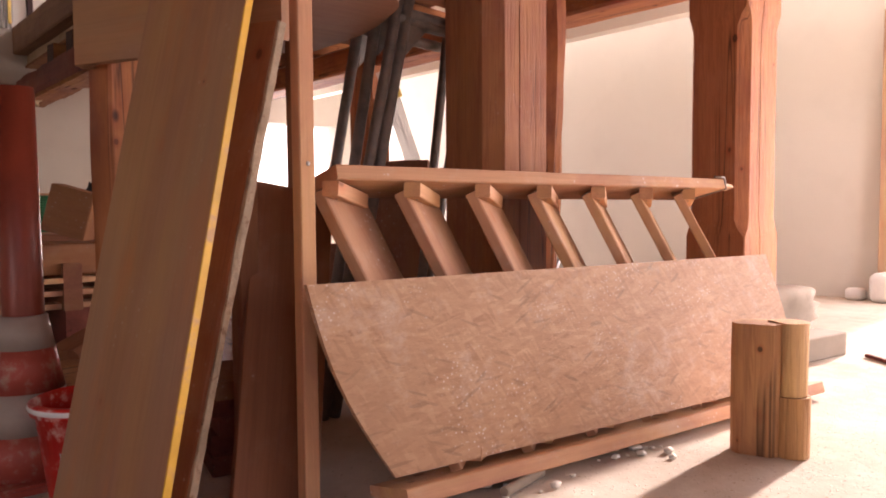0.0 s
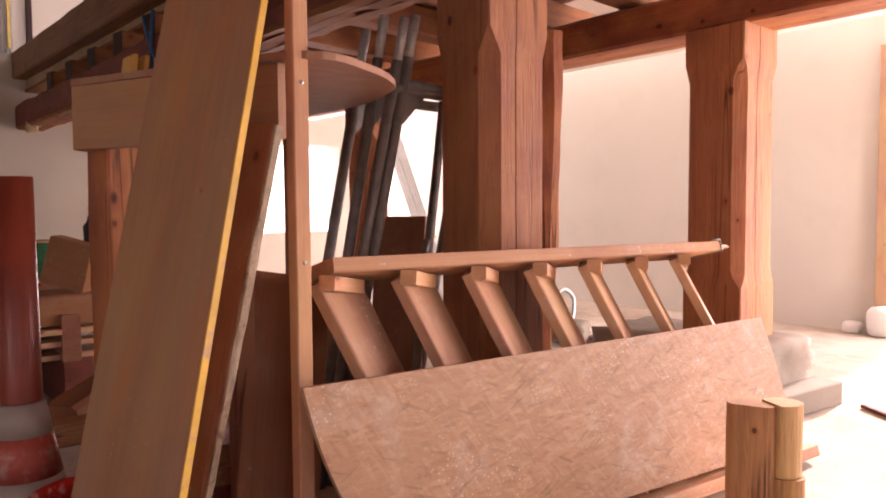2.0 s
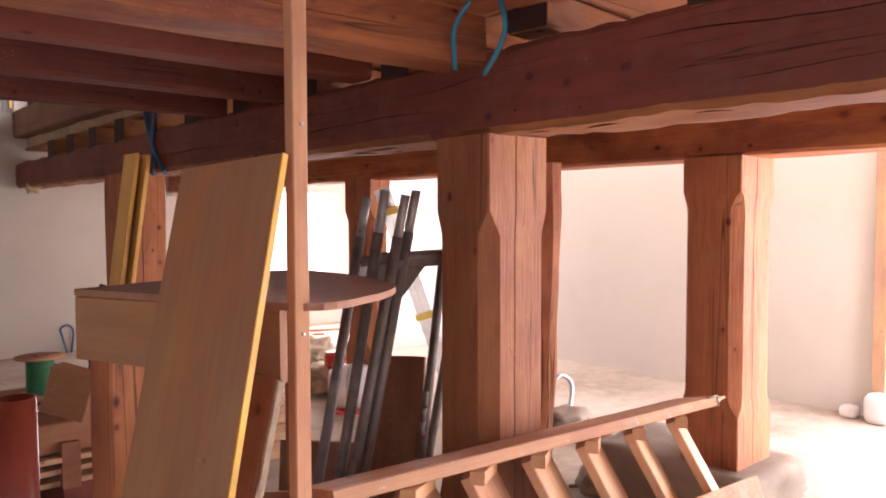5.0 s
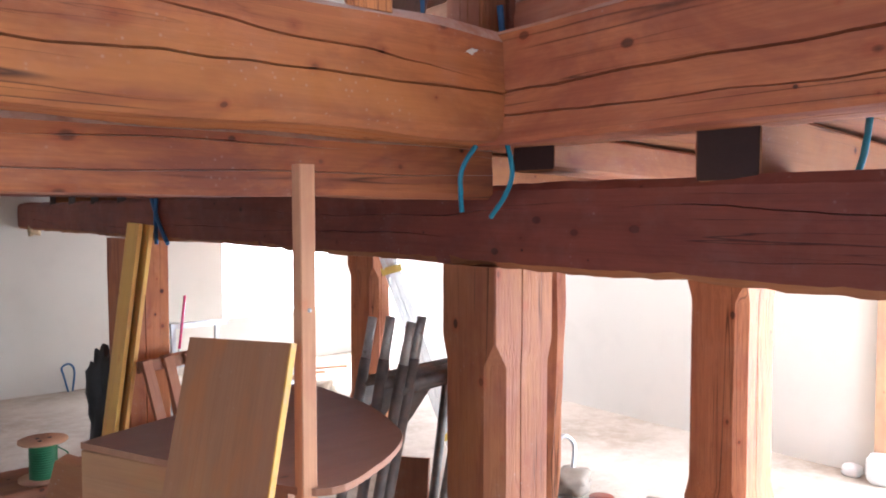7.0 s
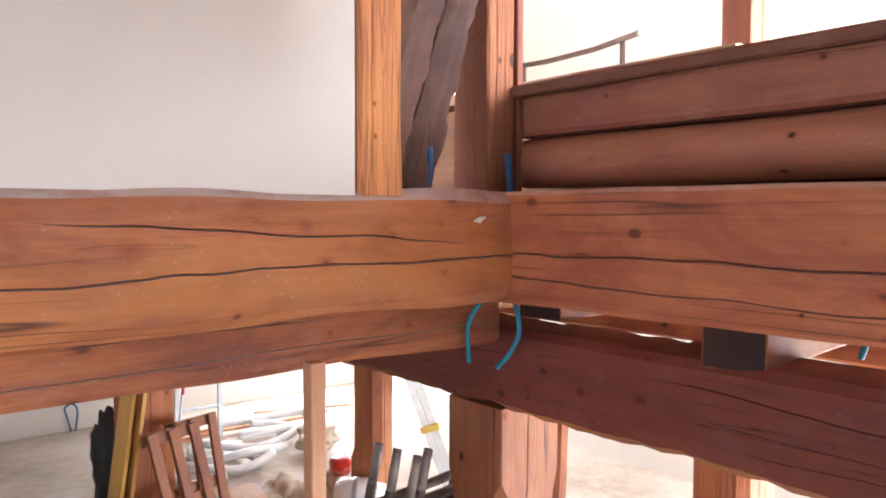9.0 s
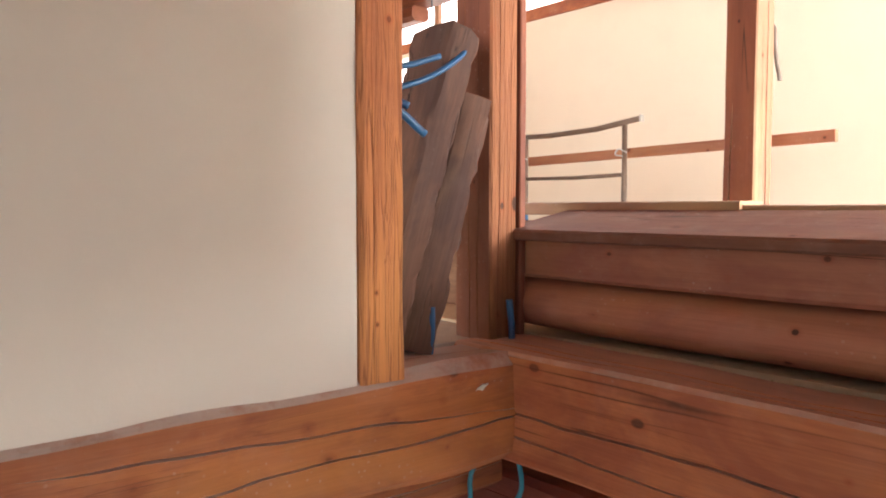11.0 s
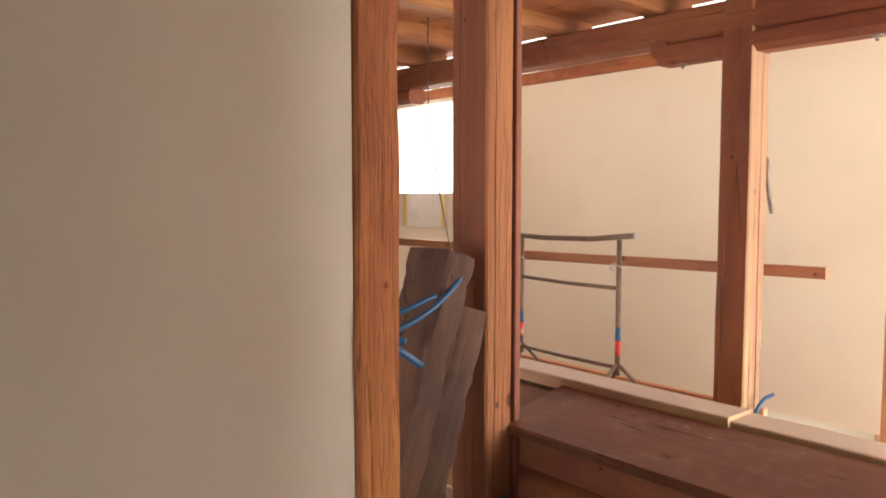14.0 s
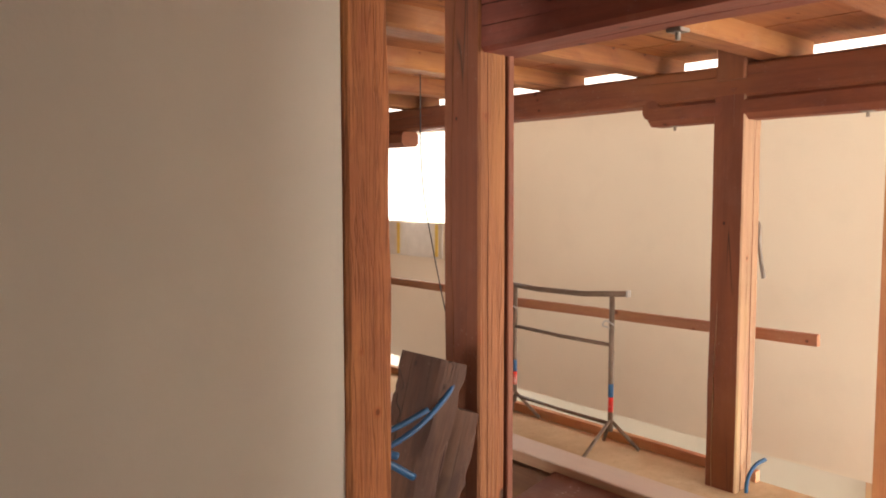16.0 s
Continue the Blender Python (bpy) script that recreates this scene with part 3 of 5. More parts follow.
def chamfered_post(name, x0, x1, y0, y1, z0, z1, c, stop0, stop1, material, label, swell=0.02, seed=1.0, split=1.0):
    """A square post whose arrises are chamfered between two stops."""
    bm = bmesh.new()
    cx, cy, a, b = (x0 + x1) / 2, (y0 + y1) / 2, (x1 - x0) / 2, (y1 - y0) / 2
    levels = sorted({z0, stop0 - 0.001, stop0, stop0 + 0.09, stop1 - 0.09, stop1, z1, *np.linspace(z0, z1, 16).tolist()})
    rings = []
    for z in levels:
        k = max(0.0, min(1.0, (z - stop0) / 0.09, (stop1 - z) / 0.09))
        d = 0.006 + (c - 0.006) * math.sin(k * math.pi / 2)
        s = swell * (1 - k)
        u, w = a + s * 0.5, b + s * 0.5
        ring = []
        e = 0.006 + 0.25 * (d - 0.006)
        outline = [(u, -w + e), (u, 0), (u, w - e), (u - e, w), (0, w), (-u + e, w), (-u, w - e), (-u, 0), (-u, -w + d), (-u + d, -w)]
        outline += [(-0.12 * u, -w), (-0.12 * u + 0.003, -w + 0.03 * split), (-0.12 * u + 0.006, -w), (u - e, -w)]
        for x, y in outline:
            o = 0.007 * noise.noise(Vector((x * 4 + seed, y * 4, z * 2.2)))
            ring.append(bm.verts.new((z, x + o + 0.004 * noise.noise(Vector((z * 3, seed, 0))) * (abs(y + w) < 0.04 and abs(x) < 0.5 * u), y + o)))
        rings.append(ring)
    for p, q in zip(rings, rings[1:]):
        for j in range(14):
            f = bm.faces.new((p[j], p[(j + 1) % 14], q[(j + 1) % 14], q[j]))
            f.smooth = True
        for j in (0, 2, 3, 5, 6, 8, 9, 10, 11, 12, 13):
            bm.edges.get((p[j], q[j])).smooth = False
    bm.faces.new(rings[0]), bm.faces.new(rings[-1])
    bmesh.ops.recalc_face_normals(bm, faces=bm.faces)
    ob = part(name, bm, material)
    ob.matrix_world = Matrix(((0, 1, 0, cx), (0, 0, 1, cy), (1, 0, 0, 0), (0, 0, 0, 1)))
    return tagged(ob, label, "post", "chamfered timber posts", "structure")


chamfered_post("wooden_post", 1.86, 2.155, 1.936, 2.215, 0.0, 1.955, 0.058, 0.05, 1.68, POST_WOOD, "reddish-brown chamfered timber post with a long drying crack", 0.012, 1.0, 1.0)
chamfered_post("wooden_post", 3.62, 3.95, 1.94, 2.25, 0.34, 1.965, 0.052, 0.62, 1.78, POST_WOOD, "pinkish-brown chamfered timber post on a stone base", 0.022, 4.0, 0.3)
chamfered_post("wooden_post", 3.62, 3.80, 5.22, 5.58, 0.0, 1.965, 0.06, 0.5, 1.7, POST_WOOD, "pale brown chamfered timber post in the bright back of the hall", 0.03, 7.0)
chamfered_post("wooden_post", 1.73, 2.05, 5.62, 6.03, 0.0, 1.97, 0.03, 0.3, 1.7, OLD_RED, "dark reddish timber post behind the boards", 0.0, 9.0)

main_beam = beam("main_beam", (2.01, -3.5, 2.08), (2.01, 9.9, 2.13), 0.30, 0.295, OLD_DARK, "dark red-brown main beam, hewn and cracked, with an orange underside", chamfer=0.024, wave=0.014, chunk=0.035, cracks=0.012, step=0.035, gape=0.002, rag=0.012)
faced(main_beam, HEWN_ORANGE, lambda n, c: n.z < -0.35 and c.z < -0.09)
beam("cross_beam", (3.78, -3.5, 2.07), (3.78, 9.9, 2.07), 0.30, 0.22, OLD_RED, "reddish-brown beam carried by the posts before the white wall", chamfer=0.018, wave=0.01, cracks=0.01)
beam("hatch_beam", (-4.1, 1.87, 2.545), (1.70, 1.87, 2.545), 0.29, 0.35, OLD_ORANGE, "knotty orange-brown beam with cracks and a dusty top edge", chamfer=0.035, wave=0.022, cracks=0.022, step=0.04, gape=0.003, rows_at=(0.38, 0.63), drift=0.06, spread=0.3, slopes=(0.2, -0.03), about=5.2)
beam("hatch_beam", (1.825, 2.01, 2.545), (1.825, -3.5, 2.55), 0.27, 0.35, OLD_ROSE, "red-brown beam with long cracks meeting another at the corner", chamfer=0.012, wave=0.012, cracks=0.022, gape=0.0036, step=0.04, rows_at=(0.52, 0.8), drift=0.07, spread=0.3, slopes=(0.03, 0.0))
beam("trimmer_beam", (-4.1, 2.075, 2.285), (1.857, 2.075, 2.29), 0.25, 0.185, OLD_ORANGE, "orange-brown beam lying under the knotty beam", chamfer=0.02, wave=0.014, cracks=0.008)

# joists that lie on the two beams, and the boards over them
for k in range(-6, 11):
    y = 1.07 + 0.72 * k
    x0, h = (1.9, 0.13) if k == 1 else (1.875, 0.19)
    joist = beam("floor_joist", (x0, y, 2.42 - h / 2), (4.6, y + 0.27, 2.38 - h / 2), 0.175, h, JOIST_WOOD, "orange-brown floor joist, its sawn end darkened for shade", "joist", group="floor joists", chamfer=0.012, wave=0.005)
    # near-black end paints in the shade under the floor
    part("sawn_end", slab(-0.004, 0.0005, -0.084, 0.084, 0.004 - h / 2, h / 2 - 0.004, 0.0015), SHADED_END_DARK_JAMB, joist, "sawn end grain with shade put into its colour")
for k in range(3):
    y = 2.62 + 0.72 * k
    beam("floor_joist", (-4.1, y, 2.31), (1.85, y + 0.1, 2.31), 0.16, 0.15, OLD_DARK, "dark brown floor joist under the boards", "joist", group="floor joists", chamfer=0.014, wave=0.008)
for k in range(34):
    y = -3.4 + 0.392 * k
    x0 = 1.97 if y < 1.95 or y > 4.1 else -4.1
    ob = part("floorboard", slab(x0, 3.98, y, y + 0.384, 2.424, 2.45), JOIST_WOOD)
    tagged(ob, "orange-brown floorboard seen from below", "board", "upper floorboards", "structure")
structure("upper_floor", slab(1.99, 3.895, -3.5, 9.9, 2.455, 2.725), UPPER_FLOOR, "dusty sandy floor of the upper storey", "floor")
structure("upper_landing", slab(-4.1, 1.985, 2.02, 4.3, 2.455, 2.715), FLOOR, "dusty floor behind the partition", "floor")

# ---- upper storey: posts, stacked timbers, roof beams ----
beam("rough_post", (1.191, 1.80, 2.70), (1.191, 1.80, 5.1), 0.146, 0.145, ROUGH_POST, "rough-sawn orange-brown post with deep grain beside the plaster", "post", up=(0, 1, 0), chamfer=0.01, wave=0.014, step=0.05, cracks=0.006, gape=0.0012)
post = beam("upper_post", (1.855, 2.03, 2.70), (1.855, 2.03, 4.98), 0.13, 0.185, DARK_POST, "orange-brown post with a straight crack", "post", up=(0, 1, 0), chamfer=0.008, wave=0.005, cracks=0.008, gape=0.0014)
# the south face takes a more orange material than the rest
faced(post, RUST_FACE, lambda n, c: n.z < -0.6)
beam("upper_post", (1.945, 2.01, 2.70), (1.945, 2.01, 4.76), 0.03, 0.15, DARK_POST, "thin dark red board beside the post", "post", up=(0, 1, 0), chamfer=0.004, wave=0.004)
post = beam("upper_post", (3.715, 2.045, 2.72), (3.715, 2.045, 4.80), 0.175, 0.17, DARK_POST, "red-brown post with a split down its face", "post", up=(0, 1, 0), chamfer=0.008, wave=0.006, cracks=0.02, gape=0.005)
# the south face takes a paler material than the rest
faced(post, PALE_FACE, lambda n, c: n.z < -0.6)
log = part("stacked_timber", round_log(5.5, 0.096, 2.0), DULL_RED)
log.matrix_world = along((2.055, 2.0, 2.835), (2.055, -3.5, 2.835))
tagged(log, "reddish round log of a low stack", "timber", "stacked timbers")
beam("stacked_timber", (2.08, 1.99, 3.003), (2.08, -3.5, 3.003), 0.24, 0.15, DULL_RED, "dark reddish squared timber lying on another", "timber", "", "stacked timbers", chamfer=0.014, wave=0.01)
beam("cap_board", (2.09, 2.0, 3.117), (2.09, -3.5, 3.117), 0.385, 0.04, CAP_WOOD, "broad red-brown board sloping on top of the stack", "board", "", up=(-0.19, 0, 1), chamfer=0.008, wave=0.004)
beam("sill_board", (2.35, 5.0, 3.175), (2.35, 1.30, 3.175), 0.15, 0.05, SILL, "pale planed sill board", "board", "", "sill boards", chamfer=0.004, wave=0.002)
beam("sill_board", (2.365, 1.297, 3.162), (2.365, -3.5, 3.162), 0.15, 0.05, SILL, "pale planed sill board, a little lower", "board", "", "sill boards", chamfer=0.004, wave=0.002)
beam("kerb_timber", (2.35, 5.0, 2.927), (2.35, -3.5, 2.927), 0.12, 0.395, OLD_BROWN, "brown upright board under the sill", "board", "", chamfer=0.006, wave=0.004)
beam("roof_beam", (1.90, -3.5, 4.86), (1.90, 2.09, 4.86), 0.2, 0.215, OLD_DARK, "dark brown ceiling beam over the post", chamfer=0.015, wave=0.008, cracks=0.012)
beam("wall_plate", (5.49, 9.9, 5.04), (5.49, -3.5, 5.06), 0.15, 0.115, OLD_RED, "reddish wall plate on the upper wall", chamfer=0.008, wave=0.004)
for y in (0.6, 2.6, 4.66, 6.7):
    beam("clerestory_post", (5.5, y, 5.1), (5.5, y, 6.6), 0.06, 0.07, OLD_BROWN, "short brown strut in the open gap over the wall", "strut", up=(0, 1, 0), group="clerestory struts", chamfer=0.004, wave=0.002)
beam("roof_beam", (3.72, -3.5, 4.835), (3.72, 9.9, 4.835), 0.19, 0.165, DARK_POST, "reddish wall beam under the ceiling joists", chamfer=0.014, wave=0.006, cracks=0.01)
beam("post_head", (3.705, 2.03, 4.84), (3.705, 2.03, 5.02), 0.205, 0.15, DARK_POST, "short red-brown post head over the wall beam", "post", up=(0, 1, 0), chamfer=0.006, wave=0.003, cracks=0.01)
beam("corbel_beam", (3.71, 9.9, 4.70), (3.71, 4.76, 4.70), 0.17, 0.125, DARK_POST, "reddish bolster beam with a rounded end", chamfer=0.03, wave=0.01)
beam("corbel_beam", (3.71, 2.52, 4.70), (3.71, -3.5, 4.725), 0.17, 0.125, DARK_POST, "reddish bolster beam with a carved end", chamfer=0.03, wave=0.006)
for k in range(18):
    y = -3.2 + 0.72 * k
    beam("ceiling_joist", (-4.0, y, 5.03), (3.92, y, 4.985), 0.15, 0.13, JOIST_WOOD, "orange-brown ceiling joist", "joist", group="ceiling joists", chamfer=0.012, wave=0.006)
beam("guard_rail", (3.882, 3.82, 3.50), (3.882, 1.675, 3.535), 0.035, 0.06, RAIL_WOOD, "pinkish planed guard rail nailed across the posts", "rail", "", "guard rails", chamfer=0.003, wave=0.001)
beam("guard_rail", (3.872, 6.4, 3.52), (3.872, 3.76, 3.53), 0.035, 0.06, RAIL_WOOD, "pinkish planed guard rail overlapping the next", "rail", "", "guard rails", chamfer=0.003, wave=0.001)
beam("upper_post", (3.715, 6.45, 2.72), (3.715, 6.45, 4.76), 0.3, 0.17, DARK_POST, "red-brown post at the end of the guard rail", "post", up=(0, 1, 0), chamfer=0.008, wave=0.002)
beam("rail_block", (3.79, 2.045, 3.527), (3.866, 2.045, 3.527), 0.1, 0.05, PINE, "small pine packing block behind the guard rail", "block", "", chamfer=0.002, wave=0.0)
beam("toe_board", (3.87, 6.0, 2.755), (3.87, 1.96, 2.755), 0.045, 0.06, PINE, "pale toe board along the open floor edge", "board", "", chamfer=0.003, wave=0.001)
beam("wall_strip", (3.88, 1.34, 2.73), (3.88, 1.34, 4.68), 0.11, 0.04, PINE, "pale upright post at the open floor edge", "board", "", up=(1, 0, 0), chamfer=0.003, wave=0.001)


# ---- things of the lower storey ----
def lying_stair():
    """A wooden stair on its side, leaning back: two strings, seven treads, a cleat at each end of a tread."""
    stair = thing("wooden_stair", "dusty pine stair lying on its side against the post", "stair")
    u0, u1 = Vector((1.10, 1.752, 0.885)), Vector((2.94, 1.66, 0.875))
    l0, l1 = Vector((1.13, 1.48, 0.052)), Vector((3.1, 1.305, 0.052))
    lean = radians(14)
    back, up = Vector((0, math.cos(lean), -math.sin(lean))), Vector((0, math.sin(lean), math.cos(lean)))
    timber_part("string", stair, u0 + back * 0.1, u1 + back * 0.1, 0.2, 0.042, STAIR_WOOD, up=up, chamfer=0.004, wave=0.003)
    timber_part("string", stair, l0 + back * 0.1, l1 + back * 0.1, 0.2, 0.046, STAIR_WOOD, up=up, chamfer=0.004, wave=0.003)
    timber_part("splintered_end", stair, u1 + back * 0.03 + Vector((-0.01, 0, -0.004)), u1 + back * 0.05 + Vector((0.12, 0, -0.004)), 0.07, 0.03, STAIR_WOOD, "splintered pale end of the string", up=up, chamfer=0.008, wave=0.02, step=0.02, rag=0.02)
    part("binding_wire", tube([u1 + Vector((-0.09, -0.004, 0.026)), u1 + Vector((-0.02, -0.006, 0.024)), u1 + Vector((0.0, -0.006, -0.02)), u1 + back * 0.2 + Vector((0.01, 0, -0.026))], 0.005, 6), STEEL, stair, "dark binding wire")
    flat, face = Vector((0.81, 0.586, 0)), Vector((0.586, -0.81, 0))
    wide = (flat + Vector((0, 0, -0.586 * math.tan(lean)))).normalized()
    for k in range(7):
        x = 1.045 + 0.266 * k
        s = (x - u0.x) / (u1.x - u0.x)
        top = u0.lerp(u1, s) + wide * 0.13 + Vector((-0.005, 0.016, -0.02))
        low = Vector((top.x + 0.3, 0, 0.07))
        low.y = l0.y + (l1.y - l0.y) * (low.x - l0.x) / (l1.x - l0.x) + 0.17
        timber_part("tread", stair, top, low, 0.25, 0.036, STAIR_WOOD, up=face, chamfer=0.004, wave=0.002)
        for end, drop, span in ((top, -0.027, (-0.132, 0.1)), (low, 0.012, (-0.095, 0.1))):
            c = end + face * 0.042 + Vector((0, 0, drop))
            cleat = timber_part("cleat", stair, c + wide * span[0], c + wide * span[1], 0.048, 0.042, PINE, chamfer=0.003, wave=0.002)
            for d in (0.05, 0.17):
                part("nail_head", slab(d - 0.003, d + 0.003, -0.003, 0.003, -0.0225, -0.02), STEEL, cleat)
    return stair


lying_stair()


def osb_panel():
    """An offcut of strand board with bowed ends, leaning on the stair."""
    thing_ = thing("osb_panel", "dusty curved-ended strand board leaning on the stair", "board")
    bm = bmesh.new()
    tl, tr = Vector((0.913, 1.622, 0.598)), Vector((2.98, 1.517, 0.578))
    bl, br = Vector((1.133, 1.562, 0.085)), Vector((2.99, 1.37, 0.085))
    n, rows = 24, 14
    grid = []
    for j in range(rows + 1):
        t = j / rows
        left = tl.lerp(bl, t) + Vector((-0.035, 0, 0)) * math.sin(math.pi * t)
        right = tr.lerp(br, t) + Vector((0.02, 0, 0)) * math.sin(math.pi * t)
        grid.append([bm.verts.new(left.lerp(right, i / n)) for i in range(n + 1)])
    for p, q in zip(grid, grid[1:]):
        for i in range(n):
            bm.faces.new((p[i], p[i + 1], q[i + 1], q[i]))
    bmesh.ops.recalc_face_normals(bm, faces=bm.faces)
    bmesh.ops.solidify(bm, geom=bm.faces[:], thickness=0.018)
    part("sheet", bm, OSB, thing_)
    return thing_


osb_panel()

# upright stud and the boards that lean beside it
stud = thing("wooden_stud", "pale planed pine stud standing upright", "stud")
timber_part("post", stud, (0.975, 1.72, 0.0), (0.974, 1.722, 2.27), 0.044, 0.044, PINE, up=(0, 1, 0), chamfer=0.003, wave=0.001)
for z in (1.36, 1.9, 0.9):
    screw = part("screw_head", lathe([(0.0, 0.0), (0.006, 0.0), (0.005, 0.003), (0.0, 0.003)], 10, None, False), ZINC, stud, "bright screw head")
    screw.matrix_local = pose(0.976, 1.6985, z, 90, 0, 0)


def shuttering_board():
    ob = thing("shuttering_board", "dusty shuttering board with a yellow painted edge, leaning", "board")
    ob.matrix_world = along((0.425, 1.68, 0.0), (0.881, 1.903, 1.81), (-0.094, 0.416, 0))
    part("panel", slab(0.003, 1.878, -0.009, 0.009, -0.208, 0.208, 0.001), BOARD, ob)
    part("painted_edge", slab(0.003, 1.878, -0.0093, 0.0093, -0.2125, -0.2085), YELLOW_EDGE, ob, "yellow painted edge")
    return ob


shuttering_board()


def worn_plank():
    ob = thing("worn_plank", "brown plank with a worn white edge, leaning", "plank")
    ob.matrix_world = along((0.614, 1.83, 0.0), (0.891, 1.806, 1.261), (-0.094, 0.416, 0))
    part("plank", timber(1.285, 0.026, 0.205, chamfer=0.006, wave=0.006, step=0.05, seed=2.0), BROWN_BOARD, ob)
    edge = part("worn_edge", timber(1.283, 0.026, 0.012, chamfer=0.003, wave=0.008, step=0.025, seed=5.0, rag=0.006), WORN_EDGE, ob, "worn whitish edge")
    edge.matrix_local = Matrix.Translation((0, 0, -0.107))
    return ob


worn_plank()
beam("brown_board", (0.915, 1.80, 0.0), (1.095, 1.985, 0.84), 0.03, 0.24, BROWN_BOARD, "brown board standing behind the stud", "board", "", up=(1, -0.12, 0), chamfer=0.003, wave=0.003)


def round_ended_table():
    """A bench whose top has a round end, on a deep apron and two trestle legs."""
    ob = thing("workbench", "brown bench with a round-ended top and deep apron", "bench")
    a, b = Vector((0.632, 2.505, 0)), Vector((0.985, 1.69, 0))
    outline = [a]
    outline += bend([(0.632, 2.505, 0), (0.80, 2.10, 0), (0.985, 1.69, 0), (1.22, 1.745, 0), (1.42, 1.90, 0), (1.50, 2.06, 0), (1.57, 2.30, 0), (1.585, 2.52, 0), (1.555, 2.78, 0), (1.3, 2.75, 0), (0.95, 2.62, 0)], 6)[1:]
    bm = bmesh.new()
    top = [bm.verts.new((p[0], p[1], 1.44)) for p in outline]
    low = [bm.verts.new((p[0], p[1], 1.42)) for p in outline]
    bm.faces.new(top), bm.faces.new(low[::-1])
    for k in range(len(top)):
        j = (k + 1) % len(top)
        bm.faces.new((top[k], low[k], low[j], top[j]))
    bmesh.ops.recalc_face_normals(bm, faces=bm.faces)
    part("tabletop", bm, BENCH_TOP, ob)
    timber_part("apron", ob, (0.645, 2.50, 1.32), (0.96, 1.775, 1.32), 0.03, 0.195, BOARD, chamfer=0.003, wave=0.002)
    timber_part("apron", ob, (0.66, 2.515, 1.32), (1.30, 2.72, 1.32), 0.03, 0.195, BOARD, chamfer=0.003, wave=0.002)
    timber_part("leg", ob, (0.767, 2.53, 0.0), (0.767, 2.53, 1.42), 0.14, 0.1, OLD_RED, "thick dark red timber leg", up=(-0.4, 1, 0), chamfer=0.008, wave=0.01)
    for p in ((0.92, 1.96),):
        timber_part("leg", ob, (*p, 0.0), (*p, 1.42), 0.06, 0.06, BROWN_BOARD, up=(0, 1, 0), chamfer=0.004, wave=0.002)
    timber_part("leg", ob, (1.42, 2.55, 0.0), (1.42, 2.55, 1.42), 0.06, 0.06, BROWN_BOARD, up=(0, 1, 0), chamfer=0.004, wave=0.002)
    return ob


round_ended_table()


def split_log(name, cx, cy, r, z0, z1, label, flat=0.0, turn=0.0, sides=18, seed=0.0):
    """A short upright log, one side hewn flat."""
    bm = bmesh.new()
    rings = []
    for z in np.linspace(z0, z1, 7):
        ring = []
        for k in range(sides):
            a = 2 * math.pi * k / sides
            q = r * (1 + 0.06 * noise.noise(Vector((math.cos(a) * 2 + seed, math.sin(a) * 2, z * 3))))
            x, y = q * math.cos(a), q * math.sin(a)
            x = min(x, r * (1 - flat))
            ring.append(bm.verts.new((z - z0, x, y)))
        rings.append(ring)
    for p, q in zip(rings, rings[1:]):
        for k in range(sides):
            f = bm.faces.new((p[k], p[(k + 1) % sides], q[(k + 1) % sides], q[k]))
            f.smooth = True
    bm.faces.new(rings[0]), bm.faces.new(rings[-1])
    for f in bm.faces:
        if len(f.verts) > 4:
            for e in f.edges:
                e.smooth = False
    bmesh.ops.recalc_face_normals(bm, faces=bm.faces)
    ob = part(name, bm, LOG_WOOD if z0 == 0 else PALE_SPLIT)
    ob.matrix_world = Matrix(((0, 1, 0, cx), (0, 0, 1, cy), (1, 0, 0, z0), (0, 0, 0, 1))) @ pose(0, 0, 0, turn)
    return tagged(ob, label, "log")


split_log("split_log", 2.28, 1.168, 0.077, 0.0, 0.415, "tall split log standing on end with cracks", 0.3, 200, 18, 1.0)
split_log("split_log", 2.325, 1.078, 0.055, 0.0, 0.19, "short round log standing on end", 0.0, 0, 18, 3.0)
split_log("split_log", 2.33, 1.095, 0.06, 0.192, 0.42, "pale split block resting on the short log", 0.35, 150, 14, 5.0)

st = part("post_stone", rock((0.68, 1.0, 0.34), 3.0, 0.07, 4, 0.97), STONE)
st.matrix_world = Matrix.Translation((3.80, 2.29, 0.0))
tagged(st, "rough dusty stone block under the post", "stone")


def traffic_cone(x, y):
    ob = thing("traffic_cone", "faded red and white traffic cone, dusty", "cone", (x, y, 0))
    part("foot_plate", slab(-0.19, 0.19, -0.19, 0.19, 0.0, 0.03, 0.008), CONE_RED, ob)
    rad = lambda z: 0.15 - 0.085 * (z - 0.03) / 0.45
    for z0, z1, m in ((0.03, 0.149, CONE_RED), (0.149, 0.265, CONE_WHITE), (0.265, 0.386, CONE_RED), (0.386, 0.48, CONE_WHITE)):
        part("band", lathe([(rad(z0), z0), (rad(z1), z1)]), m, ob)
    return ob


traffic_cone(0.458, 2.46)
p = part("standing_pipe", lathe([(0.056, 0.0), (0.056, 0.655), (0.049, 0.655), (0.049, 0.3)], 28, None, False), PIPE_BROWN)
p.matrix_world = pose(0.46, 2.46, 0.482, 0.4, -0.6, 0)
tagged(p, "red-brown plastic pipe standing in the cone", "pipe")


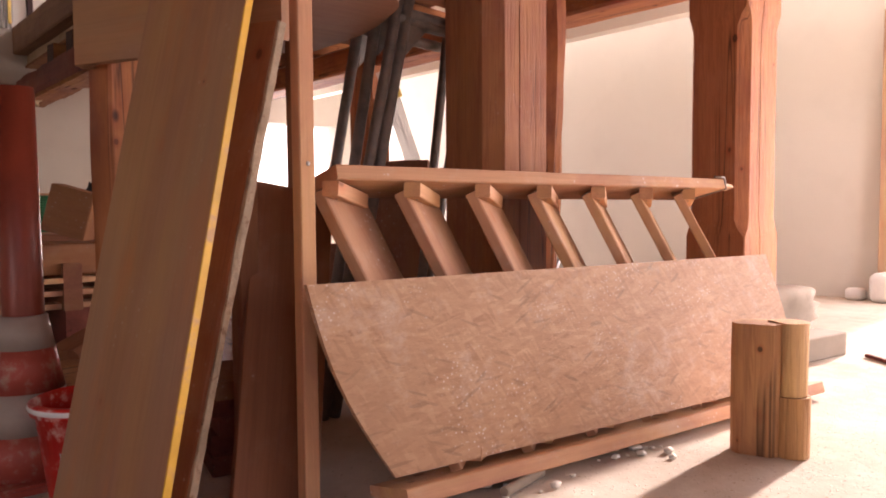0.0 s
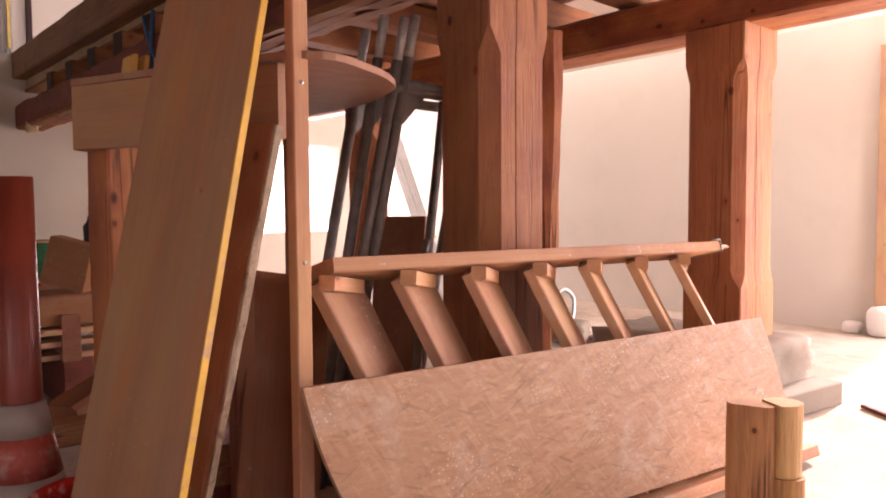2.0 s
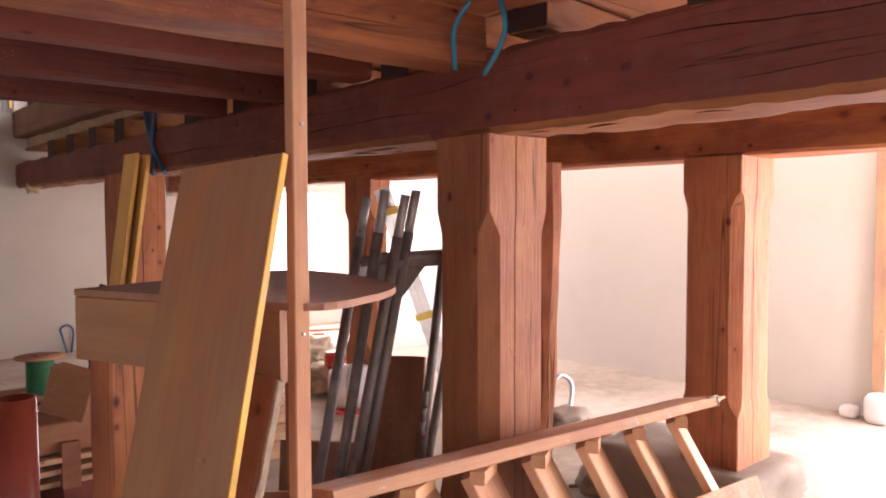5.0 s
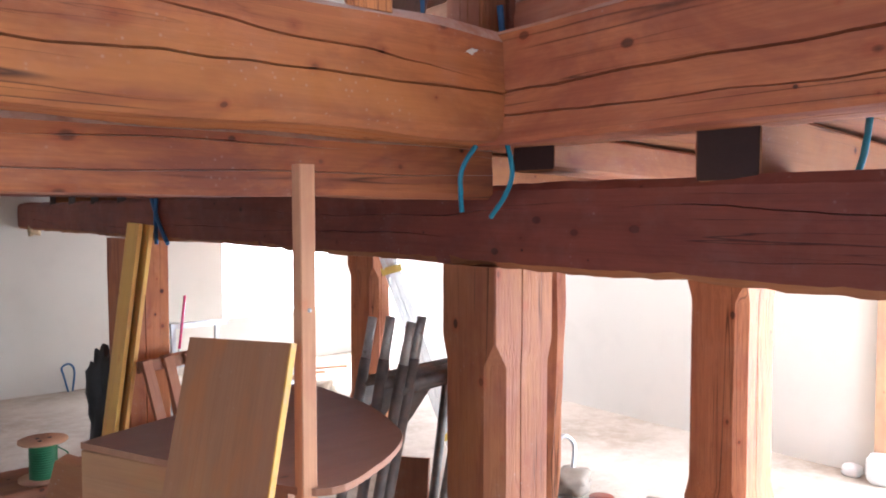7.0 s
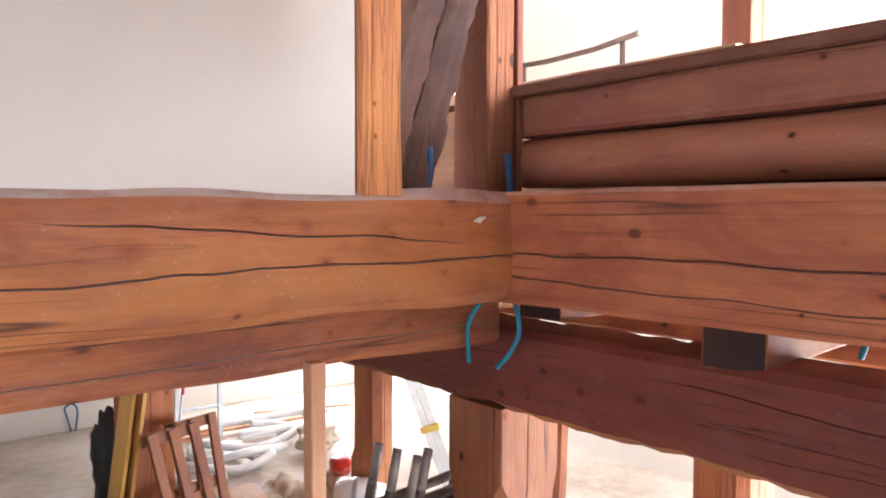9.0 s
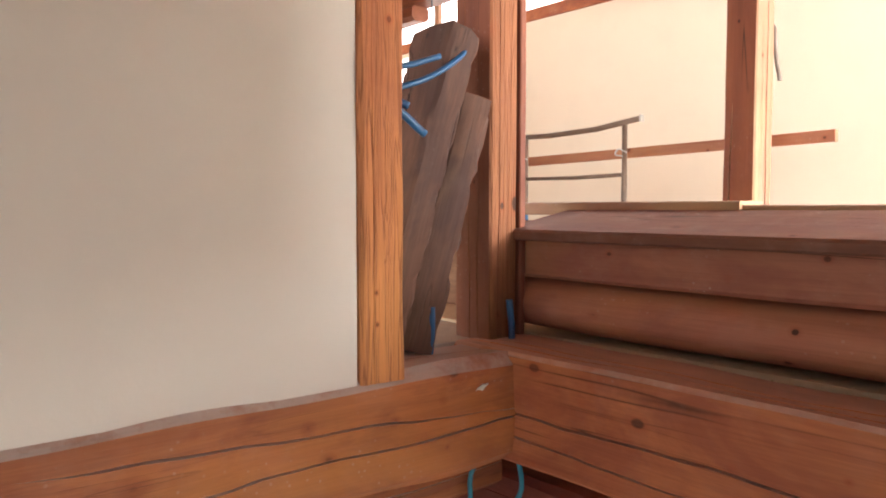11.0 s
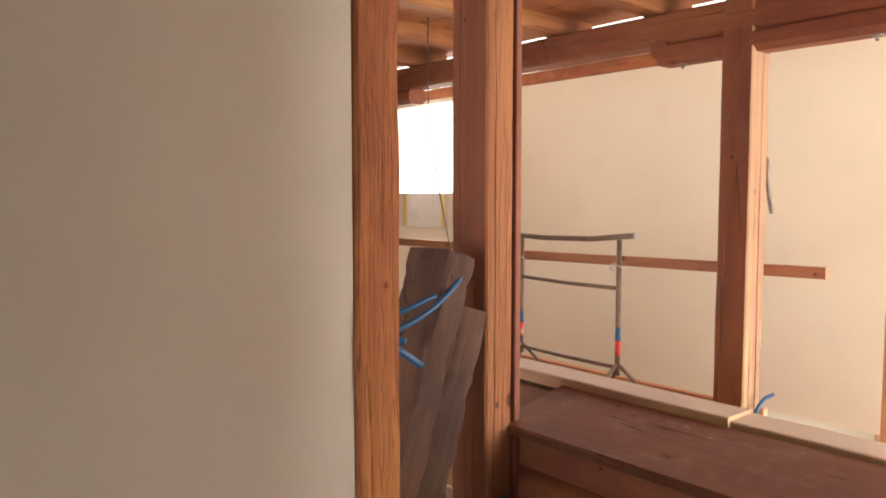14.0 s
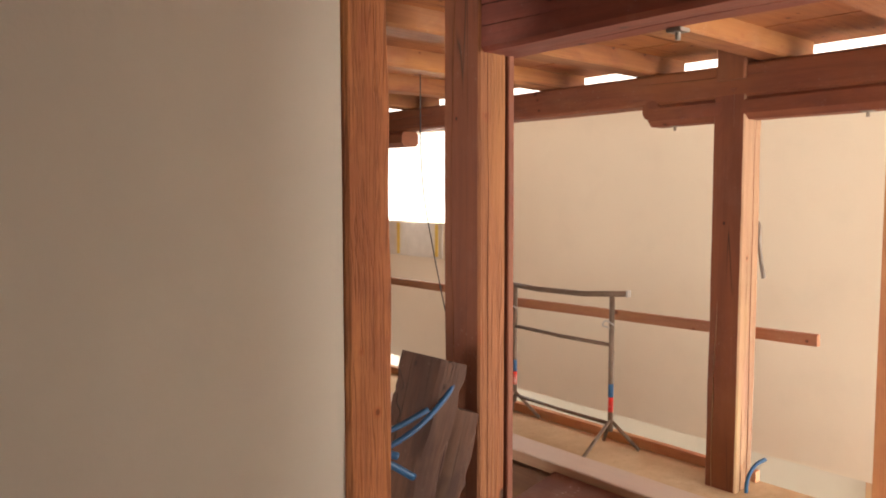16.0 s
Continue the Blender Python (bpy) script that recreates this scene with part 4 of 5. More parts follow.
def bucket(x, y):
    ob = thing("bucket", "red plastic bucket smeared with white plaster", "bucket", (x, y, 0))
    part("shell", lathe([(0.10, 0.0), (0.104, 0.01), (0.135, 0.27), (0.147, 0.272), (0.149, 0.3), (0.138, 0.305), (0.132, 0.27), (0.1, 0.02), (0.0, 0.018)], 36, None, False), RED, ob)
    part("rim_band", lathe([(0.1495, 0.283), (0.1515, 0.286), (0.1515, 0.292), (0.149, 0.296)], 36, None, False), WHITE, ob, "white plaster smear round the rim")
    sticker = part("sticker", slab(-0.018, 0.018, -0.001, 0.001, -0.018, 0.018), PAPER, ob, "small grey paper sticker")
    sticker.matrix_local = pose(-0.085, -0.088, 0.17, 7, 0, -45)
    return ob


bucket(0.54, 2.075)

# dark boards stacked on the floor under the bench
for k in range(6):
    z = 0.028 + 0.056 * k
    beam("stacked_board", (0.98 + 0.012 * (k % 3), 2.06 + 0.03 * (k % 2), z), (1.17 + 0.015 * (k % 2), 2.95, z), 0.24, 0.056, BROWN_BOARD if k > 3 else OLD_DARK, "dark brown board in a low stack under the bench", "board", "", "stacked boards", chamfer=0.004, wave=0.004)

# ---- scaffold frames leaning behind the bench ----


def scaffold_frame(top, foot, reach, label, spigot=True):
    """A steel frame: two legs, a cross bar with gusset plates and bright spigots."""
    ob = thing("steel_scaffold", label, "scaffold", group="leaning scaffold frames")
    top, foot, reach = Vector(top), Vector(foot), Vector(reach)
    axis = (top - foot).normalized()
    for shift in (Vector(), reach):
        leg = part("leg", tube([foot + shift, top + shift - axis * 0.16], 0.021, 14), STEEL, ob)
        part("spigot", tube([top + shift - axis * 0.162, top + shift], 0.018, 12), WORN_STEEL, leg, "worn bright spigot")
    for d in (0.26,):
        c = top - axis * d
        part("cross_bar", tube([c, c + reach], 0.022, 12), STEEL, ob)
    c, u = top - axis * 0.24, reach.normalized()
    for base, way in ((c, u), (c + reach, -u)):
        bm = bmesh.new()
        side = axis.cross(u).normalized() * 0.004
        shape = [base + way * 0.02, base + way * 0.13, base + way * 0.13 - axis * 0.05, base + way * 0.03 - axis * 0.17]
        f, g = [bm.verts.new(p + side) for p in shape], [bm.verts.new(p - side) for p in shape]
        bm.faces.new(f), bm.faces.new(g[::-1])
        for k in range(4):
            bm.faces.new((f[k], g[k], g[(k + 1) % 4], f[(k + 1) % 4]))
        bmesh.ops.recalc_face_normals(bm, faces=bm.faces)
        part("gusset_plate", bm, STEEL, ob)
    return ob


for top, foot in (((1.699, 2.460, 1.738), (1.430, 2.620, 0.0)), ((1.674, 2.305, 1.758), (1.435, 2.465, 0.0)), ((1.717, 2.235, 1.741), (1.420, 2.395, 0.0)), ((1.768, 2.235, 1.758), (1.470, 2.395, 0.0))):
    scaffold_frame(top, foot, (0.66, 0.10, 0.0), "dark steel scaffold frame leaning behind the post")
prop = part("steel_prop", tube([(1.99, 2.60, 0.0), (2.10, 2.47, 1.5)], 0.02, 12), STEEL)
tagged(prop, "thin dark steel prop leaning behind the post", "prop")
clamp = thing("tube_clamp", "dark steel tube clamp hanging on the prop", "clamp")
for k, z in enumerate((0.78, 0.84, 0.9)):
    q = Vector((1.99, 2.60, 0)).lerp(Vector((2.10, 2.47, 1.5)), z / 1.5)
    part("jaw", tube([q + Vector((-0.03, -0.02, 0)), q + Vector((-0.05, -0.035, -0.03)), q + Vector((-0.045, -0.03, -0.06))], 0.014, 8), STEEL, clamp)

beam("brown_board", (1.98, 2.70, 0.0), (2.13, 2.82, 1.0), 0.03, 0.24, BROWN_BOARD, "brown board leaning behind the scaffold frames", "board", "", up=(0.6, -0.8, 0), chamfer=0.003, wave=0.002)
beam("brown_board", (1.75, 2.95, 0.0), (1.80, 2.98, 0.62), 0.03, 0.4, BROWN_BOARD, "wide brown board standing low behind the frames", "board", "", up=(0.7, -0.7, 0), chamfer=0.003, wave=0.002)
beam("slab_offcut", (2.92, 2.62, 0.0), (2.92, 2.60, 1.93), 0.12, 0.1, OLD_RED, "wavy-edged reddish slab standing behind the post", "timber", "", up=(0, 1, 0), chamfer=0.03, wave=0.05, step=0.06)


def mesh_strip(p0, p1):
    """A perforated plastering strip with yellow tape round it."""
    ob = thing("plaster_mesh_strip", "grey perforated plaster strip bound with yellow tape", "mesh")
    p0, p1 = Vector(p0), Vector(p1)
    d = (p1 - p0).normalized()
    a = Vector((0.77, -0.64, 0))
    a = (a - d * a.dot(d)).normalized()
    for s in (-1, 1):
        bm = bmesh.new()
        w, n = 0.06, 150
        up = d.cross(a) * 0.03 * s
        for k in range(n):
            q0, q1 = p0.lerp(p1, k / n), p0.lerp(p1, (k + 0.8) / n)
            e = a * w * s
            c = [q0, q1, q1 + e + up, q0 + e + up]
            bm.faces.new([bm.verts.new(v) for v in c])
        for f0, f1 in ((0.0, 0.12), (0.45, 0.55), (0.88, 1.0)):
            e = a * w * s + up
            bm.faces.new([bm.verts.new(v) for v in (p0 + e * f0, p1 + e * f0, p1 + e * f1, p0 + e * f1)])
        bmesh.ops.solidify(bm, geom=bm.faces[:], thickness=0.003)
        part("perforated_leg", bm, GREY_MESH, ob)
    for f in (0.08, 0.42, 0.9):
        q = p0.lerp(p1, f)
        bm = slab(-0.082, 0.082, -0.035, 0.03, -0.03, 0.03)
        band = part("tape", bm, TAPE, ob, "yellow tape")
        band.matrix_local = Matrix.Translation(q) @ a.to_track_quat("X", "Z").to_matrix().to_4x4()
    return ob


mesh_strip((4.45, 5.12, 0.0), (3.56, 4.98, 1.88))


def board_frame(p0, lean, w, h, label):
    """A slatted wooden frame standing on end."""
    ob = thing("slatted_rack", label, "frame", p0)
    u, v = Vector((0.77, 0.25, 0)).normalized(), Vector(lean).normalized()
    for s in (0, 0.5, 1.0):
        timber_part("stile", ob, u * w * s, u * w * s + v * h, 0.03, 0.075, BROWN_BOARD, up=u, chamfer=0.003, wave=0.002)
    for t in (0.96, 0.55, 0.1):
        a = v * h * t - Vector((0.02, -0.03, 0))
        timber_part("rail", ob, a - u * 0.04, a + u * (w + 0.04), 0.03, 0.08, BROWN_BOARD, up=v, chamfer=0.003, wave=0.002)
    return ob


board_frame((1.93, 5.02, 0.0), (-0.2, 0.06, 1), 0.34, 1.2, "brown slatted wooden frame leaning by the post")
board_frame((2.08, 5.28, 0.0), (-0.12, 0.06, 1), 0.34, 1.16, "brown slatted wooden frame behind another")
beam("yellow_board", (1.44, 5.34, 0.0), (1.715, 5.32, 2.085), 0.027, 0.25, YELLOW_BOARD, "yellow glazed board leaning on the post", "board", "", "yellow boards", up=(0, 1, 0), chamfer=0.002, wave=0.001)
beam("yellow_board", (1.49, 5.30, 0.0), (1.77, 5.26, 2.075), 0.027, 0.24, YELLOW_BOARD, "second yellow board leaning behind the first", "board", "", "yellow boards", up=(0, 1, 0), chamfer=0.002, wave=0.001)
bag = part("black_sack", rock((0.22, 0.26, 0.95), 8.0, 0.4, 4), BLACK)
bag.matrix_world = pose(1.78, 6.25, 0.0, 0, 0, 30)
tagged(bag, "crumpled black plastic sack standing by the post", "sack")

# planks stacked behind the stair
for k in range(7):
    z = 0.392 - 0.0602 * k
    beam("stacked_plank", (2.411 + 0.02 * (k % 3), 4.615 - 0.03 * (k % 2), z), (2.611, 5.765, z), 0.3, 0.06, STAIR_WOOD, "dusty pale plank in a stack behind the stair", "plank", "", "stacked planks", chamfer=0.004, wave=0.004)

# ---- wood pile with the cable reel ----
beam("pile_timber", (0.45, 4.3, 0.53), (1.75, 4.32, 0.53), 0.3, 0.165, BROWN_BOARD, "broad brown timber on top of the pile", "timber", "", "wood pile", chamfer=0.01, wave=0.006)
beam("pile_timber", (0.4, 4.75, 0.565), (1.6, 4.8, 0.565), 0.45, 0.16, BROWN_BOARD, "broad brown timber of the pile", "timber", "", "wood pile", chamfer=0.01, wave=0.006)
for k, z in enumerate((0.425, 0.36, 0.29)):
    beam("pile_board", (0.3, 4.16 + 0.02 * k, z), (1.6, 4.2 + 0.03 * k, z), 0.12, 0.028, STAIR_WOOD, "pale narrow board in the pile", "board", "", "wood pile", chamfer=0.002, wave=0.002)
    beam("pile_board", (0.3, 4.6, z), (1.6, 4.62, z), 0.12, 0.028, STAIR_WOOD, "pale narrow board in the pile", "board", "", "wood pile", chamfer=0.002, wave=0.002)
for x in (0.5, 1.0, 1.45):
    beam("pile_block", (x, 4.12, 0.39), (x, 4.9, 0.39), 0.09, 0.24, BROWN_BOARD, "brown spacer block in the pile", "block", "", "wood pile", chamfer=0.004, wave=0.003)
    beam("pile_block", (x + 0.05, 4.2, 0.135), (x + 0.05, 4.95, 0.135), 0.14, 0.27, OLD_DARK, "dark bearer under the pile", "block", "", "wood pile", chamfer=0.006, wave=0.004)
box = part("box_offcut", slab(-0.11, 0.11, -0.06, 0.06, -0.02, 0.22, 0.004), BROWN_BOARD)
box.matrix_world = pose(0.985, 4.12, 0.675, 0, 16, -40)
tagged(box, "brown box-shaped offcut tilted on the pile", "offcut")
beam("wedge_offcut", (0.85, 3.75, 0.1), (1.25, 3.95, 0.24), 0.2, 0.09, BROWN_BOARD, "split brown offcut lying before the pile", "offcut", "", chamfer=0.02, wave=0.03)
beam("wedge_offcut", (0.75, 3.6, 0.05), (1.3, 3.62, 0.06), 0.14, 0.1, BROWN_BOARD, "brown offcut lying on the floor", "offcut", "", chamfer=0.01, wave=0.01)


def cable_reel(x, y, z):
    ob = thing("cable_reel", "wooden reel wound with green cable on the pile", "reel", Matrix.Translation((x, y, z)) @ Matrix.Scale(0.86, 4))
    for h in (0.0, 0.25):
        part("flange", lathe([(0.0, h), (0.15, h), (0.15, h + 0.012), (0.0, h + 0.012)], 32, None, False), STAIR_WOOD, ob)
    rows = [(0.083 + 0.004 * math.sin(k * math.pi / 2), 0.012 + 0.238 * k / 60) for k in range(61)]
    part("cable", lathe(rows, 28), GREEN, ob)
    part("loose_end", tube(bend([(0.085, -0.02, 0.2), (0.14, -0.05, 0.15), (0.13, -0.06, 0.06), (0.17, -0.08, 0.012), (0.3, -0.12, 0.008)]), 0.005, 8), GREEN, ob)
    for a in (0.3, 2.2, 4.1):
        part("hole_plug", lathe([(0.0, 0.2625), (0.014, 0.2625), (0.014, 0.264), (0.0, 0.264)], 10, None, False), BLACK, ob).location = (0.045 * math.cos(a), 0.045 * math.sin(a), 0)
    return ob


cable_reel(0.985, 4.7, 0.648)

# ---- bright back of the hall ----


def metal_stand():
    ob = thing("metal_stand", "galvanised trestle stand before the window wall", "stand")
    part("top_bar", slab(2.92, 3.56, 7.97, 8.03, 0.92, 0.98, 0.004), ZINC, ob)
    part("low_bar", slab(2.92, 3.48, 7.985, 8.015, 0.50, 0.53, 0.003), ZINC, ob)
    for x in (2.95, 3.44):
        part("leg", slab(x - 0.025, x + 0.025, 7.98, 8.02, 0.0, 0.92, 0.003), ZINC, ob)
    for x in (2.95, 3.44):
        part("foot", slab(x - 0.03, x + 0.03, 7.7, 8.3, 0.0, 0.03, 0.004), ZINC, ob)
    return ob


metal_stand()
pk = thing("broom", "pink-handled broom leaning on the stand", "broom")
part("handle", tube([(2.98, 7.9, 0.72), (3.06, 7.93, 1.28)], 0.014, 10), PINK, pk)
part("shaft", tube([(2.88, 7.86, 0.06), (2.98, 7.9, 0.72)], 0.011, 10), WHITE, pk)
part("head", slab(2.75, 3.0, 7.82, 7.9, 0.0, 0.06, 0.01), WHITE, pk)


def vacuum(x, y):
    ob = thing("site_mixer", "grey drum machine with a red cap lying on the floor", "machine", pose(x, y, 0.0, 0, 0, -40))
    drum = part("drum", lathe([(0.0, 0.0), (0.14, 0.0), (0.19, 0.06), (0.19, 0.36), (0.14, 0.44), (0.0, 0.44)], 28, None, False), WHITE, ob)
    drum.matrix_local = pose(-0.2, 0, 0.2, 0, 90, 0)
    band = part("band", lathe([(0.193, 0.16), (0.196, 0.17), (0.196, 0.19), (0.193, 0.2)], 28, None, False), ZINC, drum)
    band.matrix_local = pose(0, 0, 0)
    part("skid", slab(-0.2, 0.25, -0.16, 0.16, 0.0, 0.03, 0.01), RED, ob, "red skid")
    return ob


vacuum(3.52, 5.35)
ball = part("red_float", rock((0.17, 0.17, 0.17), 2.0, 0.02), RED)
ball.matrix_world = Matrix.Translation((3.66, 5.86, 0.25))
tagged(ball, "round red plastic cap on the stacked sacks", "cap")
for k, (x, y, s) in enumerate(((3.62, 6.0, 0.4), (3.1, 5.95, 0.42), (4.2, 7.2, 0.5))):
    sack = part("cement_sack", rock((s, s * 0.8, 0.26), 11.0 + k, 0.55, 4, 0.2), BAG)
    sack.matrix_world = pose(x, y, 0, 0, 0, 40 * k)
    tagged(sack, "crumpled dusty paper sack on the floor", "sack", "paper sacks")
for k in range(5):
    pts = [(3.1 + 0.45 * math.cos(a + k) * (1 + 0.1 * k) + 0.2 * k, 7.3 + 0.35 * math.sin(a + k) + 0.15 * k, 0.05 + 0.045 * k + 0.03 * math.sin(3 * a)) for a in np.linspace(0, 4.6, 10)]
    hose = part("white_hose", tube(bend(pts, 5), 0.045, 10), WHITE)
    tagged(hose, "coiled white drain hose on the floor", "hose", "white hoses")
for k in range(6):
    a = (2.6 + 0.3 * k, 8.3 + 0.12 * (k % 3), 0.03 + 0.035 * k)
    beam("loose_lath", a, (a[0] + 1.1, a[1] + 0.3 - 0.15 * k, a[2] + 0.01), 0.06, 0.03, PINE, "pale lath lying in a loose heap", "lath", "", "loose laths", chamfer=0.002, wave=0.002)
tagged(part("hose_loop", tube(bend([(4.36, 3.86, 0.02), (4.42, 3.9, 0.3), (4.5, 3.88, 0.4), (4.58, 3.84, 0.32), (4.5, 3.8, 0.12), (4.35, 3.75, 0.02)]), 0.018, 10), ZINC), "grey hose looped up behind the post", "hose")
for x, y, s, k in ((4.45, 3.75, 0.34, 1), (3.55, 2.72, 0.3, 4), (4.3, 3.35, 0.2, 6)):
    r = part("field_stone", rock((s, s * 0.8, s * 0.5), k, 0.35), STONE)
    r.matrix_world = pose(x, y, 0, 0, 0, 30 * k)
    tagged(r, "grey field stone lying on the floor", "stone", "field stones")
beam("kerb_block", (3.5, 1.755, 0.06), (4.10, 1.70, 0.06), 0.16, 0.12, STONE, "grey dusty stone step against the stone base", "block", "", chamfer=0.006, wave=0.004)
beam("floor_stick", (4.1, 1.52, 0.012), (3.95, 1.30, 0.012), 0.03, 0.02, OLD_DARK, "short dark stick on the floor", "stick", "", chamfer=0.003, wave=0.003)
lid = part("clay_disc", lathe([(0.0, 0.0), (0.09, 0.0), (0.09, 0.02), (0.0, 0.02)], 24, None, False), PIPE_BROWN)
lid.matrix_world = pose(4.3, 3.35, 0.097)
tagged(lid, "round red-brown clay disc lying on a stone", "disc")
for k in range(2):
    beam("floor_rod", (3.5 + 0.05 * k, 2.95 - 0.1 * k, 0.012), (3.95 + 0.05 * k, 2.62 - 0.1 * k, 0.012), 0.02, 0.02, STEEL, "thin steel rod on the floor", "rod", "", "floor rods", chamfer=0.004, wave=0.001)
beam("door_jamb", (6.56, 2.30, 0.0), (6.56, 2.30, 2.3), 0.12, 0.1, SILL, "pale wooden door jamb on the white wall", "jamb", up=(0, 1, 0), chamfer=0.004, wave=0.001)
for k, (x, y, w, h) in enumerate(((6.45, 2.27, 0.2, 0.24), (6.48, 2.5, 0.14, 0.1))):
    b = part("white_block", rock((w, w, h), 21 + k, 0.08), WHITE)
    b.matrix_world = Matrix.Translation((x, y, 0))
    tagged(b, "white aerated block at the foot of the wall", "block", "white blocks")
rnd = random.Random(5)
for k in range(26):
    s = rnd.uniform(0.008, 0.026)
    c = part("plaster_crumb", rock((s * 1.4, s, s * 0.7), 40 + k, 0.5, 2), WALL)
    c.matrix_world = pose(1.75 + rnd.uniform(-0.5, 0.35), 1.50 + rnd.uniform(-0.12, 0.05) - 0.1 * (k % 3 == 0), 0.0, 0, 0, 60 * k)
    tagged(c, "whitish plaster crumb on the floor", "crumb", "plaster crumbs")
tagged(part("corrugated_hose", tube([(1.40 + 0.01 * k, 1.42 + 0.002 * k, 0.016) for k in range(20)], 0.014, 12), STONE), "short grey corrugated pipe on the floor", "pipe")

# foam and cables under the beams
for x, y, z, s in ((1.92, 9.3, 1.97, 0.13), (3.4, 9.8, 1.97, 0.16)):
    f = part("foam_blob", rock((s, s, s * 0.9), x * 9, 0.6, 3), FOAM)
    f.matrix_world = Matrix.Translation((x, y, z - s * 0.5))
    tagged(f, "dried yellowish foam under the beam end", "foam", "foam blobs")


def conduit(points, r, material, label, group):
    return tagged(part("cable_conduit", tube(bend(points), r, 10), material), label, "cable", group)


conduit([(1.73, 1.80, 2.42), (1.70, 1.86, 2.37), (1.675, 1.905, 2.29), (1.675, 1.91, 2.21), (1.68, 1.91, 2.15)], 0.0085, BLUE, "blue conduit end hanging under the beam corner", "blue conduits")
conduit([(1.75, 1.795, 2.42), (1.75, 1.76, 2.35), (1.75, 1.745, 2.27), (1.75, 1.78, 2.2), (1.75, 1.845, 2.133)], 0.0085, BLUE, "blue conduit end hanging under the beam corner", "blue conduits")
conduit([(2.25, 0.86, 2.44), (2.25, 0.864, 2.39), (2.25, 0.875, 2.31), (2.25, 0.894, 2.245)], 0.0095, BLUE, "short blue conduit end under the joists", "blue conduits")
conduit([(1.84, 5.42, 2.4), (1.84, 5.35, 2.26), (1.83, 5.2, 2.1), (1.83, 5.03, 1.95)], 0.014, DEEP_BLUE, "dark blue conduit hanging over the beam", "blue conduits")
conduit([(1.84, 5.22, 2.4), (1.83, 5.23, 2.25), (1.83, 5.25, 2.1), (1.83, 5.24, 1.94)], 0.014, DEEP_BLUE, "dark blue conduit hanging over the beam", "blue conduits")
conduit([(2.35, 9.86, 0.0), (2.3, 9.84, 0.2), (2.28, 9.84, 0.3), (2.36, 9.84, 0.34), (2.42, 9.84, 0.25), (2.4, 9.86, 0.0)], 0.012, DEEP_BLUE, "blue conduit loop at the foot of the end wall", "blue conduits")

# sill beam and joist ends over the back of the main beam
beam("sill_beam", (1.96, 5.2, 2.66), (1.96, 9.9, 2.72), 0.22, 0.3, OLD_BROWN, "brown cracked sill beam over the joist ends", chamfer=0.015, wave=0.012, cracks=0.012)

# ---- upper storey: leaning timbers, trestle, fittings ----


def leaning_timber(p0, p1, w, h, up, label, notch=False):
    ob = thing("weathered_timber", label, "timber", group="weathered timbers")
    timber_part("timber", ob, p0, p1, w, h, WEATHERED, up=up, chamfer=0.012, wave=0.03, step=0.03, rag=0.035)
    return ob


leaning_timber((1.27, 1.95, 2.72), (1.61, 1.965, 3.735), 0.115, 0.225, (0.0, 1, 0), "dark grey-brown weathered timber leaning between the posts")
leaning_timber((1.455, 1.955, 2.72), (1.735, 1.965, 3.535), 0.11, 0.11, (0.5, 1, 0), "pale weathered timber leaning on another")
leaning_timber((1.25, 2.12, 2.72), (1.42, 2.22, 3.86), 0.08, 0.12, (0.2, 1, 0), "brown weathered timber behind the rough post")
beam("brown_board", (1.9, 3.5, 2.72), (1.95, 3.55, 3.55), 0.03, 0.6, BROWN_BOARD, "orange-brown board standing behind the timbers", "board", "", up=(0.6, -0.8, 0), chamfer=0.003, wave=0.002)
conduit([(1.25, 1.85, 3.50), (1.42, 1.83, 3.56), (1.56, 1.84, 3.64), (1.625, 1.87, 3.70)], 0.009, DEEP_BLUE, "blue conduit lying over the weathered timber", "upper conduits")
conduit([(1.22, 1.85, 3.57), (1.33, 1.82, 3.585), (1.45, 1.80, 3.625)], 0.009, DEEP_BLUE, "blue conduit end beside the weathered timber", "upper conduits")
conduit([(1.22, 1.90, 3.47), (1.33, 1.87, 3.47), (1.44, 1.86, 3.40)], 0.012, DEEP_BLUE, "blue conduit end behind the rough post", "upper conduits")
conduit([(1.22, 1.92, 3.50), (1.32, 1.89, 3.50), (1.38, 1.86, 3.48)], 0.012, DEEP_BLUE, "blue conduit end behind the rough post", "upper conduits")
conduit([(1.49, 1.9, 2.70), (1.50, 1.9, 2.78), (1.5, 1.9, 2.865)], 0.011, DEEP_BLUE, "blue conduit rising from the floor", "upper conduits")
conduit([(1.86, 1.90, 2.70), (1.855, 1.90, 2.78), (1.85, 1.905, 2.86)], 0.012, DEEP_BLUE, "blue conduit rising beside the post", "upper conduits")
conduit([(3.69, 1.93, 2.71), (3.68, 1.92, 2.80), (3.72, 1.90, 2.87), (3.77, 1.87, 2.90)], 0.01, DEEP_BLUE, "blue conduit rising at the foot of the post", "upper conduits")
conduit([(3.0, 3.75, 5.13), (3.01, 3.75, 4.4), (3.08, 3.72, 3.9), (3.2, 3.68, 3.3)], 0.004, BLACK, "thin dark cable hanging from the ceiling", "upper conduits")


